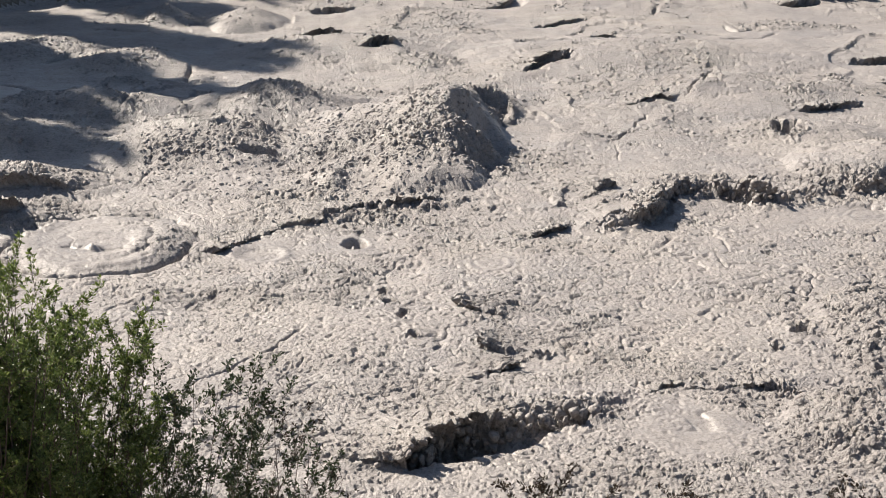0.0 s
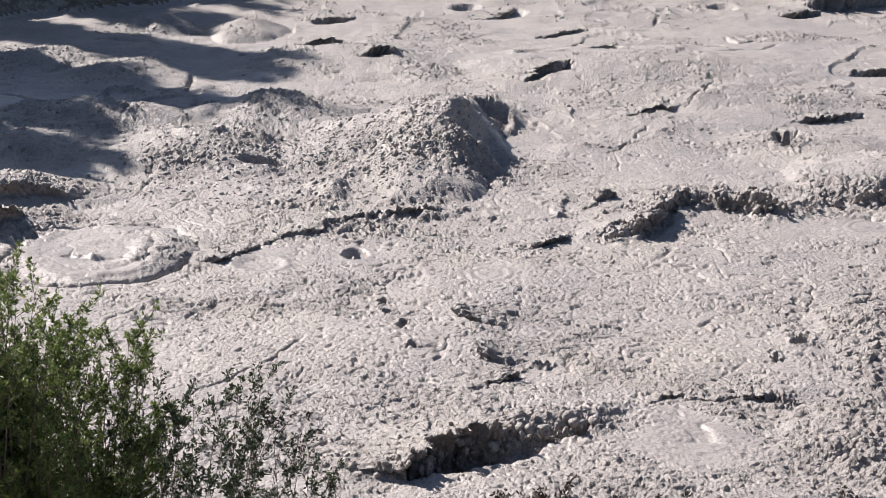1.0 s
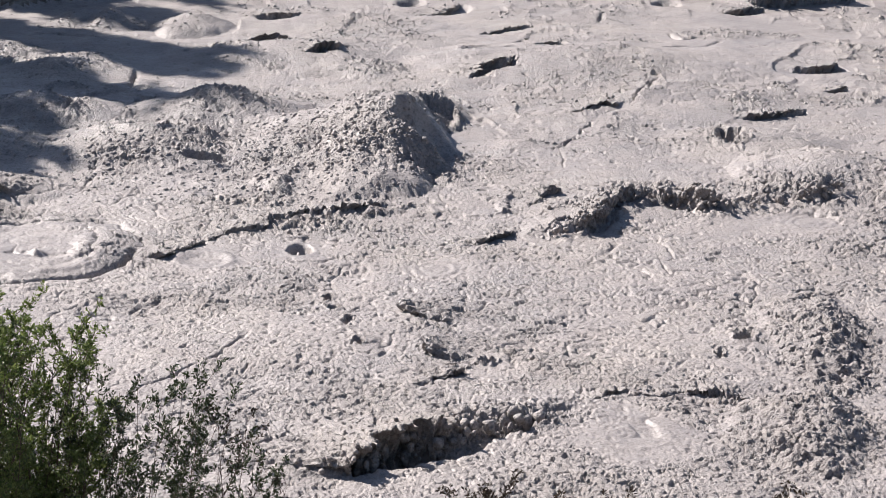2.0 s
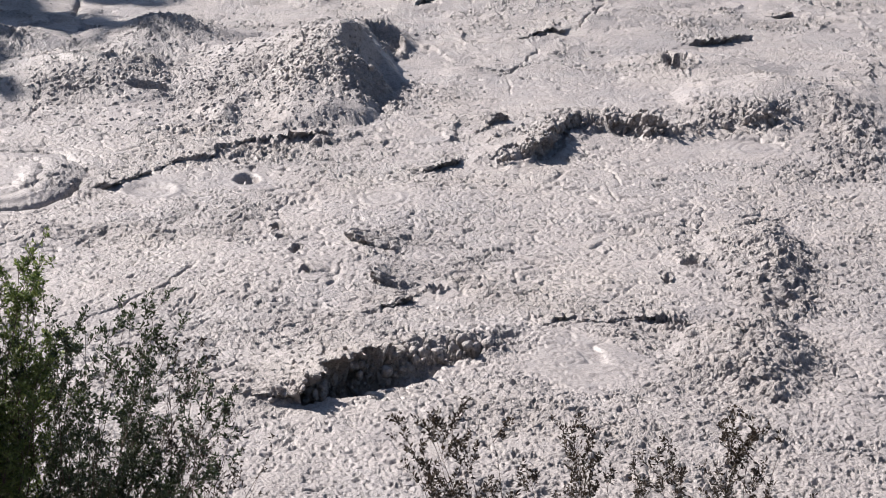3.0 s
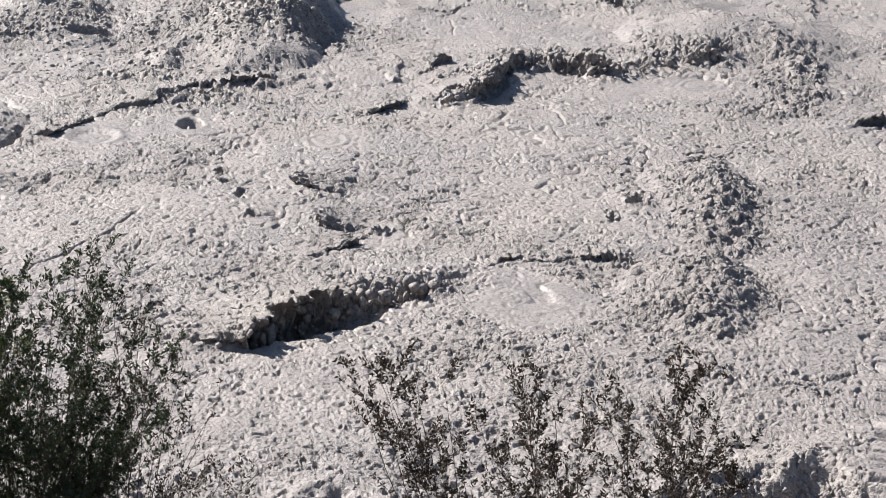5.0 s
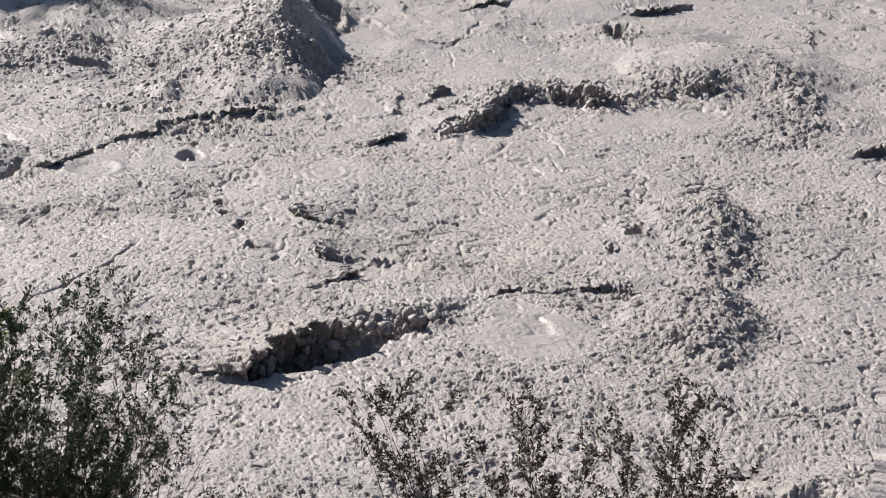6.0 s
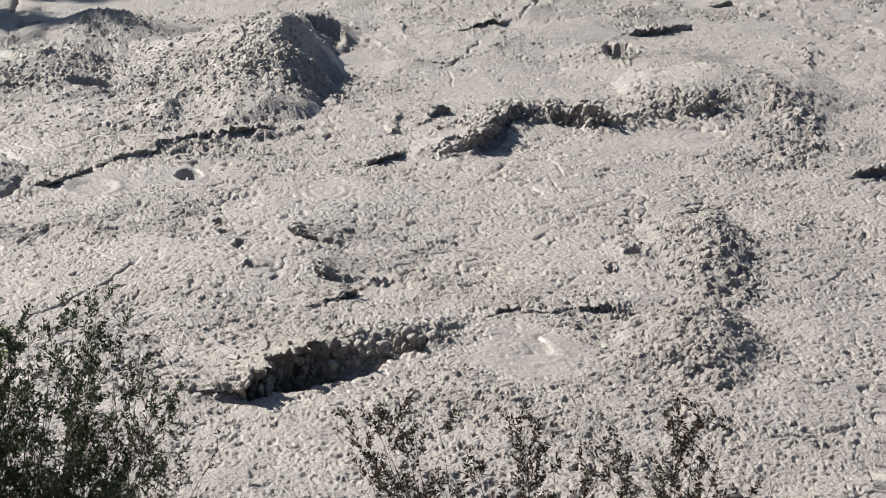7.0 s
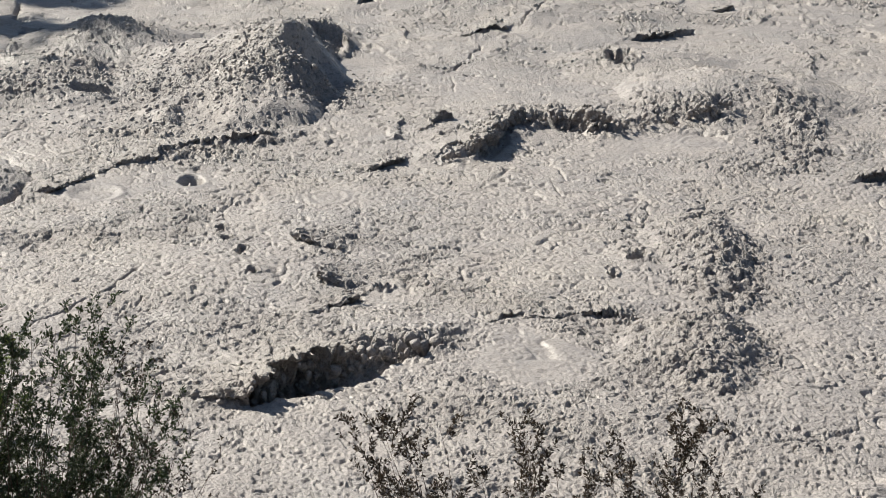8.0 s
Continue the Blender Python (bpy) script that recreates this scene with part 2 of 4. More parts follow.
def scarp(name, points, lip, depth, wide, back, over=0.05, face=0.03):
    """A torn edge: raised mud behind it, a broken face, overhung where the line is strongest, and a sunken floor before it; face: how far its slope runs out."""
    s, plain, w, nx, ny, run = along(points, max(back, wide) * 1.5 + 0.1)
    w = w * (0.72 + 0.56 * value_noise(run / 0.4, run * 0 + 6.7, 11)) if lip > 0.2 else w
    steep = smoothstep(0.85, 1.2, w) if face > 0.06 else np.ones_like(w)
    d = plain + (0.08 + 0.07 * steep + 0.1 * smoothstep(24, 30, RR[s])) * fbm(X[s] / 0.28, Y[s] / 0.28, 5, 33, 0.65) * np.exp(-np.abs(plain) / 0.3)
    soft = 0.08 + face * (1 - steep)
    rise = smoothstep(-1, 1, d / soft)
    drip = value_noise(run / 0.05, d * 0 + 3.3, 7)
    lobe = value_noise(run / 0.17, d * 0 + 5.1, 8)
    behind = np.where(d > 0, np.exp(-np.maximum(d, 0) / (back * 0.45)), 1.0)
    crest = 0.5 + 0.45 * value_noise(run / 0.3, d * 0 + 1.7, 9) + 0.8 * drip * (0.3 + lobe) * np.exp(-np.abs(d) / 0.1)
    H[s] += lip * w * rise * behind * crest
    floor = (1 - rise) * (1 - smoothstep(wide * w * 0.6, wide * w * 1.05, -d))
    H[s] -= depth * w * floor
    wall = 4 * rise * (1 - rise)
    tail = np.exp(-np.maximum(d - soft, 0) / 0.16)
    upright = np.clip(d + soft, 0, 2 * soft) * tail * (0.15 + 0.8 * steep)
    push = w * (upright + steep * over * (0.1 + 2.0 * drip * (0.3 + lobe)) * rise * tail - 0.6 * over * lobe * wall)
    push += 0.09 * w * wall * fbm(run / 0.07, rise * 2.5, 3, 35)
    EDGE[s] += w * lip / 0.15 * np.exp(-((d - 0.03) / 0.2) ** 2)
    SLOPE[s] += np.clip(w * lip / 0.2, 0, 1.2) * np.exp(-(np.maximum(np.abs(d) - soft, 0) / 0.1) ** 2) * (1 - 0.3 * steep)
    SHIFT_X[s] -= nx * push
    SHIFT_Y[s] -= ny * push
    ROUGH[s] += 0.8 * w * rise * np.exp(-np.abs(d) / (0.1 + 0.25 * back))
    ROUGH[s] *= 1 - 0.6 * (1 - rise) * (1 - smoothstep(wide * 0.6, wide * 1.2, -d))
    k = claim(name, s, (plain > -wide * w) & (plain < back * 0.35 * w))
    if lip > 0.2 and lip < 0.4:
        LIPS[k] = [Vector((a[0], a[1], a[2] if len(a) > 2 else 1.0)) for a in points]
    PARTS[k] = ("lip", claim("hollow", s, (plain > -wide * w) & (plain <= -0.02)))


def plate(x, y, rx, ry, high):
    """A round cake of soft mud with a rolled rim, folds that follow the rim, a crumpled side and a knob where a bubble burst."""
    s, d = oval(x, y, rx, ry, 0, 1.5)
    d = d * (1 + 0.07 * fbm(X[s] / 0.5, Y[s] / 0.5, 2, 221))
    body = 1 - smoothstep(0.82, 1.01, d)
    rim = np.exp(-((d - 0.84) / 0.09) ** 2)
    turn = np.arctan2(Y[s] - y, X[s] - x)
    folds = np.abs(np.sin(d * 11 + 1.2 * fbm(X[s] / 0.3, Y[s] / 0.3, 3, 225))) ** 0.5 * smoothstep(0.25, 0.4, d) * (1 - smoothstep(0.8, 0.9, d))
    H[s] += high * body * (0.72 + 0.18 * d + 0.3 * rim * (0.7 + 0.3 * np.cos(turn * 3))) - 0.1 * np.exp(-((d - 1.02) / 0.034) ** 2) * (0.3 + 0.7 * smoothstep(0.3, -0.3, np.sin(turn)))
    H[s] += (0.022 + 0.016 * np.cos(turn)) * folds * body
    knob = np.hypot(X[s] - x + 0.03, (Y[s] - y + 0.25) * 0.8)
    H[s] += 0.07 * np.exp(-(knob / 0.07) ** 2) - 0.03 * np.exp(-((X[s] - x - 0.12) ** 2 / 0.02 + (Y[s] - y + 0.34) ** 2 / 0.006))
    ROUGH[s] = ROUGH[s] * (1 - body) + body * (0.09 + 0.4 * smoothstep(0.2, 0.8, np.cos(turn - 0.3)) * smoothstep(0.3, 0.6, d))
    k = claim("mud_plate", s, d < 1.02)
    PARTS[k] = ("rim", claim("hollow", s, d < 0.8))


def crack(points, wide=0.02, depth=0.05):
    s, d, w, nx, ny, run = along(points, 0.3)
    wander = wide * (0.3 + 0.8 * value_noise(run / 0.12, d * 0, 21))
    d = d + 0.05 * fbm(X[s] / 0.15, Y[s] / 0.15, 4, 23, 0.6)
    H[s] -= depth * w * np.exp(-(d / wander) ** 2) * smoothstep(0.2, 0.4, value_noise(run / 0.3, d * 0, 25))


def hole(name, x, y, rx, ry, depth=0.1, rim=0.02, spike=0.0):
    s, d = oval(x, y, rx, ry, 0, 2.2)
    plain = d
    if name == "mud_pit" and rx < 0.25:
        d = d * (1 + 0.7 * fbm(X[s] / 0.14, Y[s] / 0.14, 3, 37))
        ROUGH[s] = np.maximum(ROUGH[s], 0.9 * (1 - smoothstep(1.0, 2.0, d)))
    H[s] += -depth * (1 - smoothstep(0.55, 1.0, d)) + rim * np.exp(-((d - 1.12) / 0.16) ** 2)
    if spike:
        H[s] += (depth + spike) * np.exp(-(d / 0.22) ** 2)
    k = claim(name, s, plain < 1.3)
    PARTS[k] = ("rim", claim("hollow", s, plain < 0.8))


def ring(x, y, r, high=0.015):
    s, d = oval(x, y, r, r, 0, 1.7)
    H[s] += high * np.cos(d * 16) * smoothstep(0.3, 0.55, d) * (1 - smoothstep(0.8, 1.25, d)) * 0.6
    ROUGH[s] *= 0.35 + 0.65 * smoothstep(0.7, 1.2, d)


def lumps(x, y, rx, ry, amount, rot=0):
    s, d = oval(x, y, rx, ry, rot, 2.0)
    ROUGH[s] = np.maximum(ROUGH[s], (0.5 + 0.65 * amount) * (1 - smoothstep(0.4, 1.4, d)))


def smooth(x, y, rx, ry, amount=1.0, rot=0):
    s, d = oval(x, y, rx, ry, rot, 2.0)
    ROUGH[s] *= 1 - 0.85 * amount * (1 - smoothstep(0.5, 1.3, d))


mound('mud_mound', -2.05, 25.36, 0.86, 1.9, 2.7, rot=0, power=1.1, lump=0.6, right=0.72)
mound('mud_mound', -4.62, 27.07, 0.45, 1.5, 1.5, rot=0, power=1, lump=0.7, right=0)
mound('mud_mound', -5.34, 25.23, 0.38, 1.5, 1.3, rot=0, power=1, lump=0.6, right=0)
mound('mud_mound', -3.16, 25.26, 0.24, 1.7, 1.1, rot=0, power=1, lump=0.6, right=0)
mound('mud_mound', -1.66, 27.37, 0.3, 0.6, 0.9, rot=0, power=1, lump=0.6, right=0.6)
mound('mud_mound', -7.17, 26.87, 0.35, 1.9, 1.5, rot=0, power=1, lump=0.3, right=0)
mound('mud_mound', -7.44, 25.28, 0.25, 1.6, 1.1, rot=0, power=1, lump=0.9, right=0)
mound('mud_mound', -6.99, 22.94, 0.3, 1.2, 0.8, rot=0, power=1, lump=0.4, right=0)
mound('mud_mound', -6.75, 21.24, 0.3, 0.8, 0.6, rot=0, power=1.2, lump=1, right=0)
mound('mud_mound', -6.19, 34.21, 0.32, 0.75, 1, rot=0, power=0.8, lump=0.6, right=0)
mound('mud_mound', -7.73, 34.61, 0.3, 0.5, 0.8, rot=0, power=1.3, lump=0.1, right=0)
mound('mud_mound', -8.41, 34.94, 0.16, 0.4, 0.8, rot=0, power=1, lump=0.1, right=0)
mound('mud_mound', -7.50, 30.38, 0.22, 1.1, 1.4, rot=0, power=0.9, lump=0.5, right=0)
mound('mud_mound', -9.26, 31.11, 0.2, 1.3, 1.6, rot=0, power=1, lump=0.5, right=0)
mound('mud_mound', -4.31, 31.74, 0.22, 2.2, 1.8, rot=0, power=1, lump=0.4, right=0)
mound('mud_mound', -2.87, 30.79, 0.15, 0.6, 0.9, rot=0, power=1, lump=0.8, right=0)
mound('mud_mound', 0.60, 31.49, 0.28, 3.4, 2.3, rot=0, power=1.2, lump=0.1, right=0)
mound('mud_mound', 1.38, 29.13, 0.18, 2.6, 1.8, rot=0, power=1.2, lump=0.12, right=0)
mound('mud_mound', 3.58, 24.45, 0.28, 1.5, 1.5, rot=0, power=0.9, lump=0.4, right=0)
mound('mud_mound', 2.70, 26.09, 0.22, 1.3, 1.1, rot=0, power=1.1, lump=0.4, right=0)
mound('mud_mound', 4.11, 23.33, 0.1, 0.45, 1.3, rot=0, power=1, lump=0.8, right=0)
mound('mud_mound', 2.25, 15.76, 0.24, 0.8, 1.1, rot=0, power=1, lump=1, right=0.45)
mound('mud_mound', 2.56, 18.26, 0.16, 0.6, 1.3, rot=15, power=1, lump=1, right=0.35)
mound('mud_mound', 1.82, 17.93, 0.06, 0.5, 0.5, rot=0, power=1.2, lump=0.4, right=0)
scarp('mud_ledge', [(-1.6, 14.55, 1.2), (-1.58, 14.8, 1.4), (-1.46, 15.07, 1.3), (-1.25, 15.28, 1.2), (-1.03, 15.33, 1.05), (-0.79, 15.36, 0.8), (-0.55, 15.52, 0.62), (-0.28, 15.72, 0.5), (-0.02, 15.98, 0.4), (0.32, 16.15, 0.3)], lip=0.22, depth=0.19, wide=0.5, back=0.8, over=0.13, face=0.13)
scarp('mud_ledge', [(0.32, 16.19, 0.4), (0.59, 16.4, 0.5), (0.86, 16.46, 0.4), (1.2, 16.5, 0.7), (1.48, 16.63, 1), (1.55, 16.35, 0.6)], lip=0.07, depth=0.04, wide=0.08, back=0.5, over=0.04)
scarp('mud_ledge', [(-0.14, 21.3, 0.5), (0.1, 21.6, 0.95), (0.42, 21.97, 1.05), (0.6, 22.7, 1.15), (0.9, 23.05, 0.9), (1.3, 23.1, 0.9), (1.55, 22.95, 1.2), (1.72, 22.72, 0.95), (2.05, 22.85, 0.75), (2.42, 23.1, 0.7), (2.89, 23.25, 0.6), (3.15, 23.3, 0.75), (3.42, 23.67, 0.3)], lip=0.205, depth=0.04, wide=0.2, back=1.0, over=0.09, face=0.16)
scarp('mud_ledge', [(-0.25, 22.54, 0.5), (-0.13, 23.13, 1), (0.11, 23.18, 0.4)], lip=0.1, depth=0.03, wide=0.12, back=0.5, over=0.03)
scarp('mud_ledge', [(-4.34, 20.38, 0.6), (-4.17, 20.33, 1), (-4.04, 20.55, 0.8), (-3.66, 21.18, 0.7), (-3.26, 21.43, 0.6), (-3.01, 21.88, 0.8), (-2.73, 22.24, 1), (-2.29, 22.37, 1), (-1.91, 22.5, 0.5)], lip=0.065, depth=0.045, wide=0.1, back=0.5, over=0.04)
scarp('mud_ledge', [(-0.87, 20.98, 0.6), (-0.67, 21.33, 1), (-0.46, 21.53, 0.6)], lip=0.08, depth=0.05, wide=0.15, back=0.5, over=0.04)
plate(-5.38, 20.5, 0.98, 1.15, 0.024)
scarp('mud_ledge', [(4.29, 20.58, 0.6), (4.49, 20.83, 1), (4.83, 21.01, 1)], lip=0.12, depth=0.08, wide=0.2, back=0.6, over=0.06)
scarp('mud_ledge', [(-1.35, 30, 0.8), (-1.16, 30.62, 1), (-0.65, 30.93, 0.8)], lip=0.1, depth=0.13, wide=0.4, back=0.8, over=0.1)
scarp('mud_ledge', [(-0.33, 32.87, 0.8), (0.04, 33.31, 0.6)], lip=0.1, depth=0.12, wide=0.5, back=0.8, over=0.1)
scarp('mud_ledge', [(-5.11, 32.19, 0.6), (-4.66, 32.62, 1), (-4.38, 33, 0.6)], lip=0.12, depth=0.1, wide=0.5, back=0.8, over=0.1)
scarp('mud_ledge', [(-3.94, 31.29, 1), (-3.76, 31.68, 1), (-3.48, 31.55, 0.8)], lip=0.12, depth=0.15, wide=0.5, back=0.8, over=0.1)
hole('mud_pit', 2.28, 26.3, 0.2, 0.5, depth=0.17, rim=0.03, spike=0)
scarp('mud_ledge', [(2.5, 27.5, 0.6), (2.8, 27.8, 1), (3.1, 27.85, 0.8), (3.5, 28.1, 0.6)], lip=0.09, depth=0.07, wide=0.2, back=0.6, over=0.08)
scarp('mud_ledge', [(3.63, 31.18, 0.6), (4.38, 31.69, 1)], lip=0.12, depth=0.1, wide=0.5, back=0.8, over=0.1)
scarp('mud_ledge', [(-1.3, 34.14, 0.6), (-0.45, 34.81, 0.6)], lip=0.1, depth=0.08, wide=0.3, back=0.8, over=0.1)
scarp('mud_ledge', [(0.24, 27.78, 0.5), (0.56, 28.17, 0.8), (0.87, 28, 0.4)], lip=0.06, depth=0.05, wide=0.2, back=0.6, over=0.1)
scarp('mud_ledge', [(-5.36, 35.47, 0.6), (-4.62, 35.63, 0.8)], lip=0.1, depth=0.1, wide=0.5, back=0.8, over=0.1)
scarp('mud_ledge', [(2.96, 36.66, 1), (3.63, 36.89, 0.8)], lip=0.1, depth=0.1, wide=0.5, back=0.8, over=0.1)
crack([(-3.58, 16.24), (-3.44, 16.5), (-3.32, 16.65), (-3.16, 16.89), (-3.04, 17.13), (-2.88, 17.53), (-2.78, 17.95)], wide=0.018, depth=0.05)
crack([(-0.02, 25.53), (0.24, 26.2), (0.47, 27.07), (0.59, 27.61)], wide=0.018, depth=0.08)
crack([(1.08, 28.2), (1.35, 29.2), (1.46, 29.83)], wide=0.018, depth=0.08)
crack([(0.09, 25.38), (0.13, 24.63)], wide=0.012, depth=0.05)
crack([(-8.89, 28.58), (-8.52, 28.48), (-8.1, 28.18), (-7.76, 28.44)], wide=0.05, depth=0.12)
crack([(-7.35, 28.88), (-6.91, 27.52), (-6.59, 26.45)], wide=0.05, depth=0.12)
crack([(-6.43, 30.31), (-6.23, 29.03)], wide=0.05, depth=0.12)
crack([(-8.63, 33.29), (-8.12, 33.16), (-7.5, 32.98)], wide=0.07, depth=0.15)
crack([(-5.57, 22.93), (-5.6, 23.82), (-5.72, 24.76)], wide=0.02, depth=0.03)
crack([(-5.05, 22.11), (-4.37, 21.6), (-4.04, 21.93), (-3.76, 22.58)], wide=0.018, depth=0.03)
crack([(-4.18, 29.49), (-3.26, 29.54), (-2.74, 30.35)], wide=0.02, depth=0.03)
crack([(-0.86, 16.97), (-0.98, 16.74), (-1.1, 16.5)], wide=0.03, depth=0.09)
crack([(3.37, 17.12), (3.55, 17.34), (3.7, 17.7)], wide=0.015, depth=0.03)
crack([(3.26, 16.59), (3.41, 16.68)], wide=0.012, depth=0.03)
crack([(1.52, 17.84), (1.52, 17.49)], wide=0.03, depth=0.05)
crack([(-5.87, 27.16), (-5.19, 26.81)], wide=0.02, depth=0.03)
crack([(2.82, 32.9), (3.6, 33.46), (4.52, 34.31)], wide=0.02, depth=0.03)
crack([(1.91, 34.72), (2.25, 34.07), (2.56, 34.47)], wide=0.03, depth=0.06)
hole('mud_bubble', -2.69, 20.71, 0.16, 0.24, depth=0.12, rim=0.006, spike=-0.03)
hole('mud_bubble', -3.64, 20.32, 0.27, 0.26, depth=0.022, rim=0.012, spike=0)
hole('mud_bubble', 0.75, 15.39, 0.17, 0.24, depth=0.002, rim=0.002, spike=0)
hole('mud_pit', -2.18, 19.12, 0.07, 0.12, depth=0.12, rim=0.01, spike=0)
hole('mud_pit', -2.09, 18.72, 0.07, 0.14, depth=0.12, rim=0.01, spike=0)
hole('mud_pit', -1.93, 18.3, 0.065, 0.17, depth=0.12, rim=0.01, spike=0)
hole('mud_pit', -1.75, 17.66, 0.055, 0.1, depth=0.1, rim=0.01, spike=0)
hole('mud_pit', -0.57, 17.22, 0.08, 0.07, depth=0.06, rim=0.04, spike=0)
hole('mud_pit', -4.33, 24.50, 0.28, 0.14, depth=0.12, rim=0.02, spike=0)
hole('mud_pit', -5.41, 25.36, 0.4, 0.25, depth=0.15, rim=0.04, spike=0)
hole('mud_pit', -1.75, 20.77, 0.06, 0.05, depth=0.05, rim=0.01, spike=0)
hole('mud_pit', 3.43, 25.32, 0.12, 0.15, depth=0.12, rim=0.03, spike=0)
ring(-1.18, 20.11, 0.3, high=0.009)
ring(-0.67, 18.24, 0.22, high=0.009)
ring(0.75, 15.38, 0.35, high=0.004)
ring(2.92, 22.29, 0.3, high=0.009)
lumps(-6.51, 21.89, 0.5, 0.5, 1, rot=0)
lumps(-1.90, 24.06, 1.2, 0.8, 1.2, rot=0)
lumps(-2.40, 22.16, 0.6, 0.3, 1, rot=0)
lumps(-1.63, 14.98, 0.6, 0.5, 0.8, rot=0)
lumps(-0.39, 15.74, 0.9, 0.4, 1, rot=0)
lumps(2.09, 15.35, 0.8, 0.8, 1.2, rot=0)
lumps(2.55, 17.95, 0.6, 1.1, 1.2, rot=0)
lumps(3.88, 21.93, 0.5, 1.2, 1.2, rot=0)
lumps(3.31, 21.01, 0.5, 0.4, 0.8, rot=0)
lumps(1.45, 23.45, 1.2, 0.5, 0.8, rot=0)
lumps(-2.74, 21.78, 0.6, 0.4, 1, rot=0)
smooth(0.72, 15.42, 0.55, 0.6, 1, rot=0)
smooth(0.88, 18.03, 0.9, 1, 0.6, rot=0)
smooth(-0.19, 24.46, 1, 1, 0.8, rot=0)
smooth(-3.65, 20.36, 0.5, 0.4, 0.9, rot=0)
smooth(2.52, 22.17, 0.9, 0.6, 0.9, rot=0)
smooth(-2.68, 20.64, 0.35, 0.35, 0.8, rot=0)
smooth(-1.01, 20.12, 0.5, 0.4, 0.6, rot=0)
smooth(-0.55, 17.07, 0.3, 0.4, 0.8, rot=0)
lumps(-1.08, 18.33, 0.3, 0.4, 0.45, rot=0)
lumps(-0.89, 17.28, 0.25, 0.4, 0.5, rot=0)
lumps(-2.02, 18.61, 0.2, 0.4, 0.3, rot=0)
lumps(2.70, 23.86, 0.9, 0.5, 0.9, rot=0)
lumps(1.43, 23.05, 0.6, 0.3, 1, rot=0)
lumps(0.30, 22.54, 0.5, 0.4, 0.8, rot=0)
scarp('mud_ledge', [(-2.3, 35.98, 0.6), (-2.03, 36.62, 1), (-1.75, 37.16, 0.6)], lip=0.1, depth=0.1, wide=0.5, back=0.8, over=0.1)
scarp('mud_ledge', [(2.94, 36.58, 0.6), (3.38, 36.99, 1), (3.79, 37.09, 0.5)], lip=0.1, depth=0.1, wide=0.5, back=0.8, over=0.1)
lumps(3.34, 29.7, 0.25, 0.5, 1.6)
scarp('mud_ledge', [(3.83, 29.64, 0.8), (4.26, 29.84, 1)], lip=0.1, depth=0.1, wide=0.3, back=0.6, over=0.08)
hole('mud_pit', -2.73, 37.08, 0.3, 0.4, depth=0.15, rim=0.01, spike=0)
hole('mud_pit', 2.03, 37.46, 0.3, 0.4, depth=0.15, rim=0.01, spike=0)
hole('mud_pit', 1.45, 38.76, 0.4, 0.5, depth=0.15, rim=0.02, spike=0)
hole('mud_pit', -1.15, 32.41, 0.35, 0.4, depth=0.1, rim=0.02, spike=0)
smooth(3.05, 34.16, 1.6, 2, 0.9, rot=0)
crack([(1.33, 28.79), (1.47, 29.74), (1.57, 30.17)], wide=0.03, depth=0.06)
crack([(1.88, 34.34), (2.09, 33.81), (2.53, 34.12)], wide=0.05, depth=0.1)
crack([(0.71, 35.38), (0.84, 36.11)], wide=0.04, depth=0.07)
crack([(1.64, 32.24), (2.03, 32.77), (2.52, 33.32), (2.95, 34.15)], wide=0.04, depth=0.05)
crack([(-0.72, 33.16), (-0.54, 33.6)], wide=0.05, depth=0.1)
lumps(0.21, 32.13, 2, 2.5, 0.15, rot=0)
lumps(0.62, 30.10, 1.8, 1.4, 0.15, rot=0)
lumps(-4.93, 32.47, 1.2, 1.2, 0.3, rot=0)
lumps(-3.40, 31.12, 1, 1.2, 0.3, rot=0)
lumps(-1.07, 32.52, 0.6, 0.7, 0.8, rot=0)
hole('mud_pit', -1.65, 24.97, 0.4, 0.5, depth=0.2, rim=0.02, spike=0)
hole('mud_pit', -1.58, 26.94, 0.28, 0.35, depth=0.15, rim=0.03, spike=0)
lumps(-2.36, 24.47, 2.2, 1.3, 0.6, rot=0)
lumps(-4.11, 24.81, 1.6, 0.8, 0.4, rot=0)
lumps(-5.25, 25.04, 1.2, 0.8, 0.5, rot=0)
scarp('mud_ledge', [(-1.4, 19.0, 0.7), (-1.34, 18.75, 1), (-1.2, 18.5, 1), (-1.08, 18.32, 0.6)], lip=0.07, depth=0.1, wide=0.12, back=0.3, over=0.05)
scarp('mud_ledge', [(-1.04, 17.85, 0.8), (-0.98, 17.6, 1), (-0.9, 17.35, 1), (-0.84, 17.2, 0.8)], lip=0.07, depth=0.1, wide=0.13, back=0.3, over=0.05)
scarp('mud_ledge', [(-1.14, 16.6, 0.7), (-1.02, 16.75, 1), (-0.92, 16.95, 1), (-0.86, 17.15, 0.7)], lip=0.06, depth=0.09, wide=0.1, back=0.3, over=0.05)
hole('mud_pit', -0.82, 17.55, 0.04, 0.06, depth=0.09, rim=0.015, spike=0)
hole('mud_pit', 1.84, 18.05, 0.1, 0.2, depth=0.1, rim=0.02, spike=0)
hole('mud_pit', 1.52, 17.65, 0.04, 0.09, depth=0.1, rim=0.02, spike=0)
hole('mud_pit', 1.44, 16.6, 0.06, 0.2, depth=0.1, rim=0.02, spike=0)
hole('mud_pit', 1.56, 16.42, 0.06, 0.15, depth=0.1, rim=0.02, spike=0)
hole('mud_pit', 2.19, 18.55, 0.05, 0.06, depth=0.1, rim=0.02, spike=0)
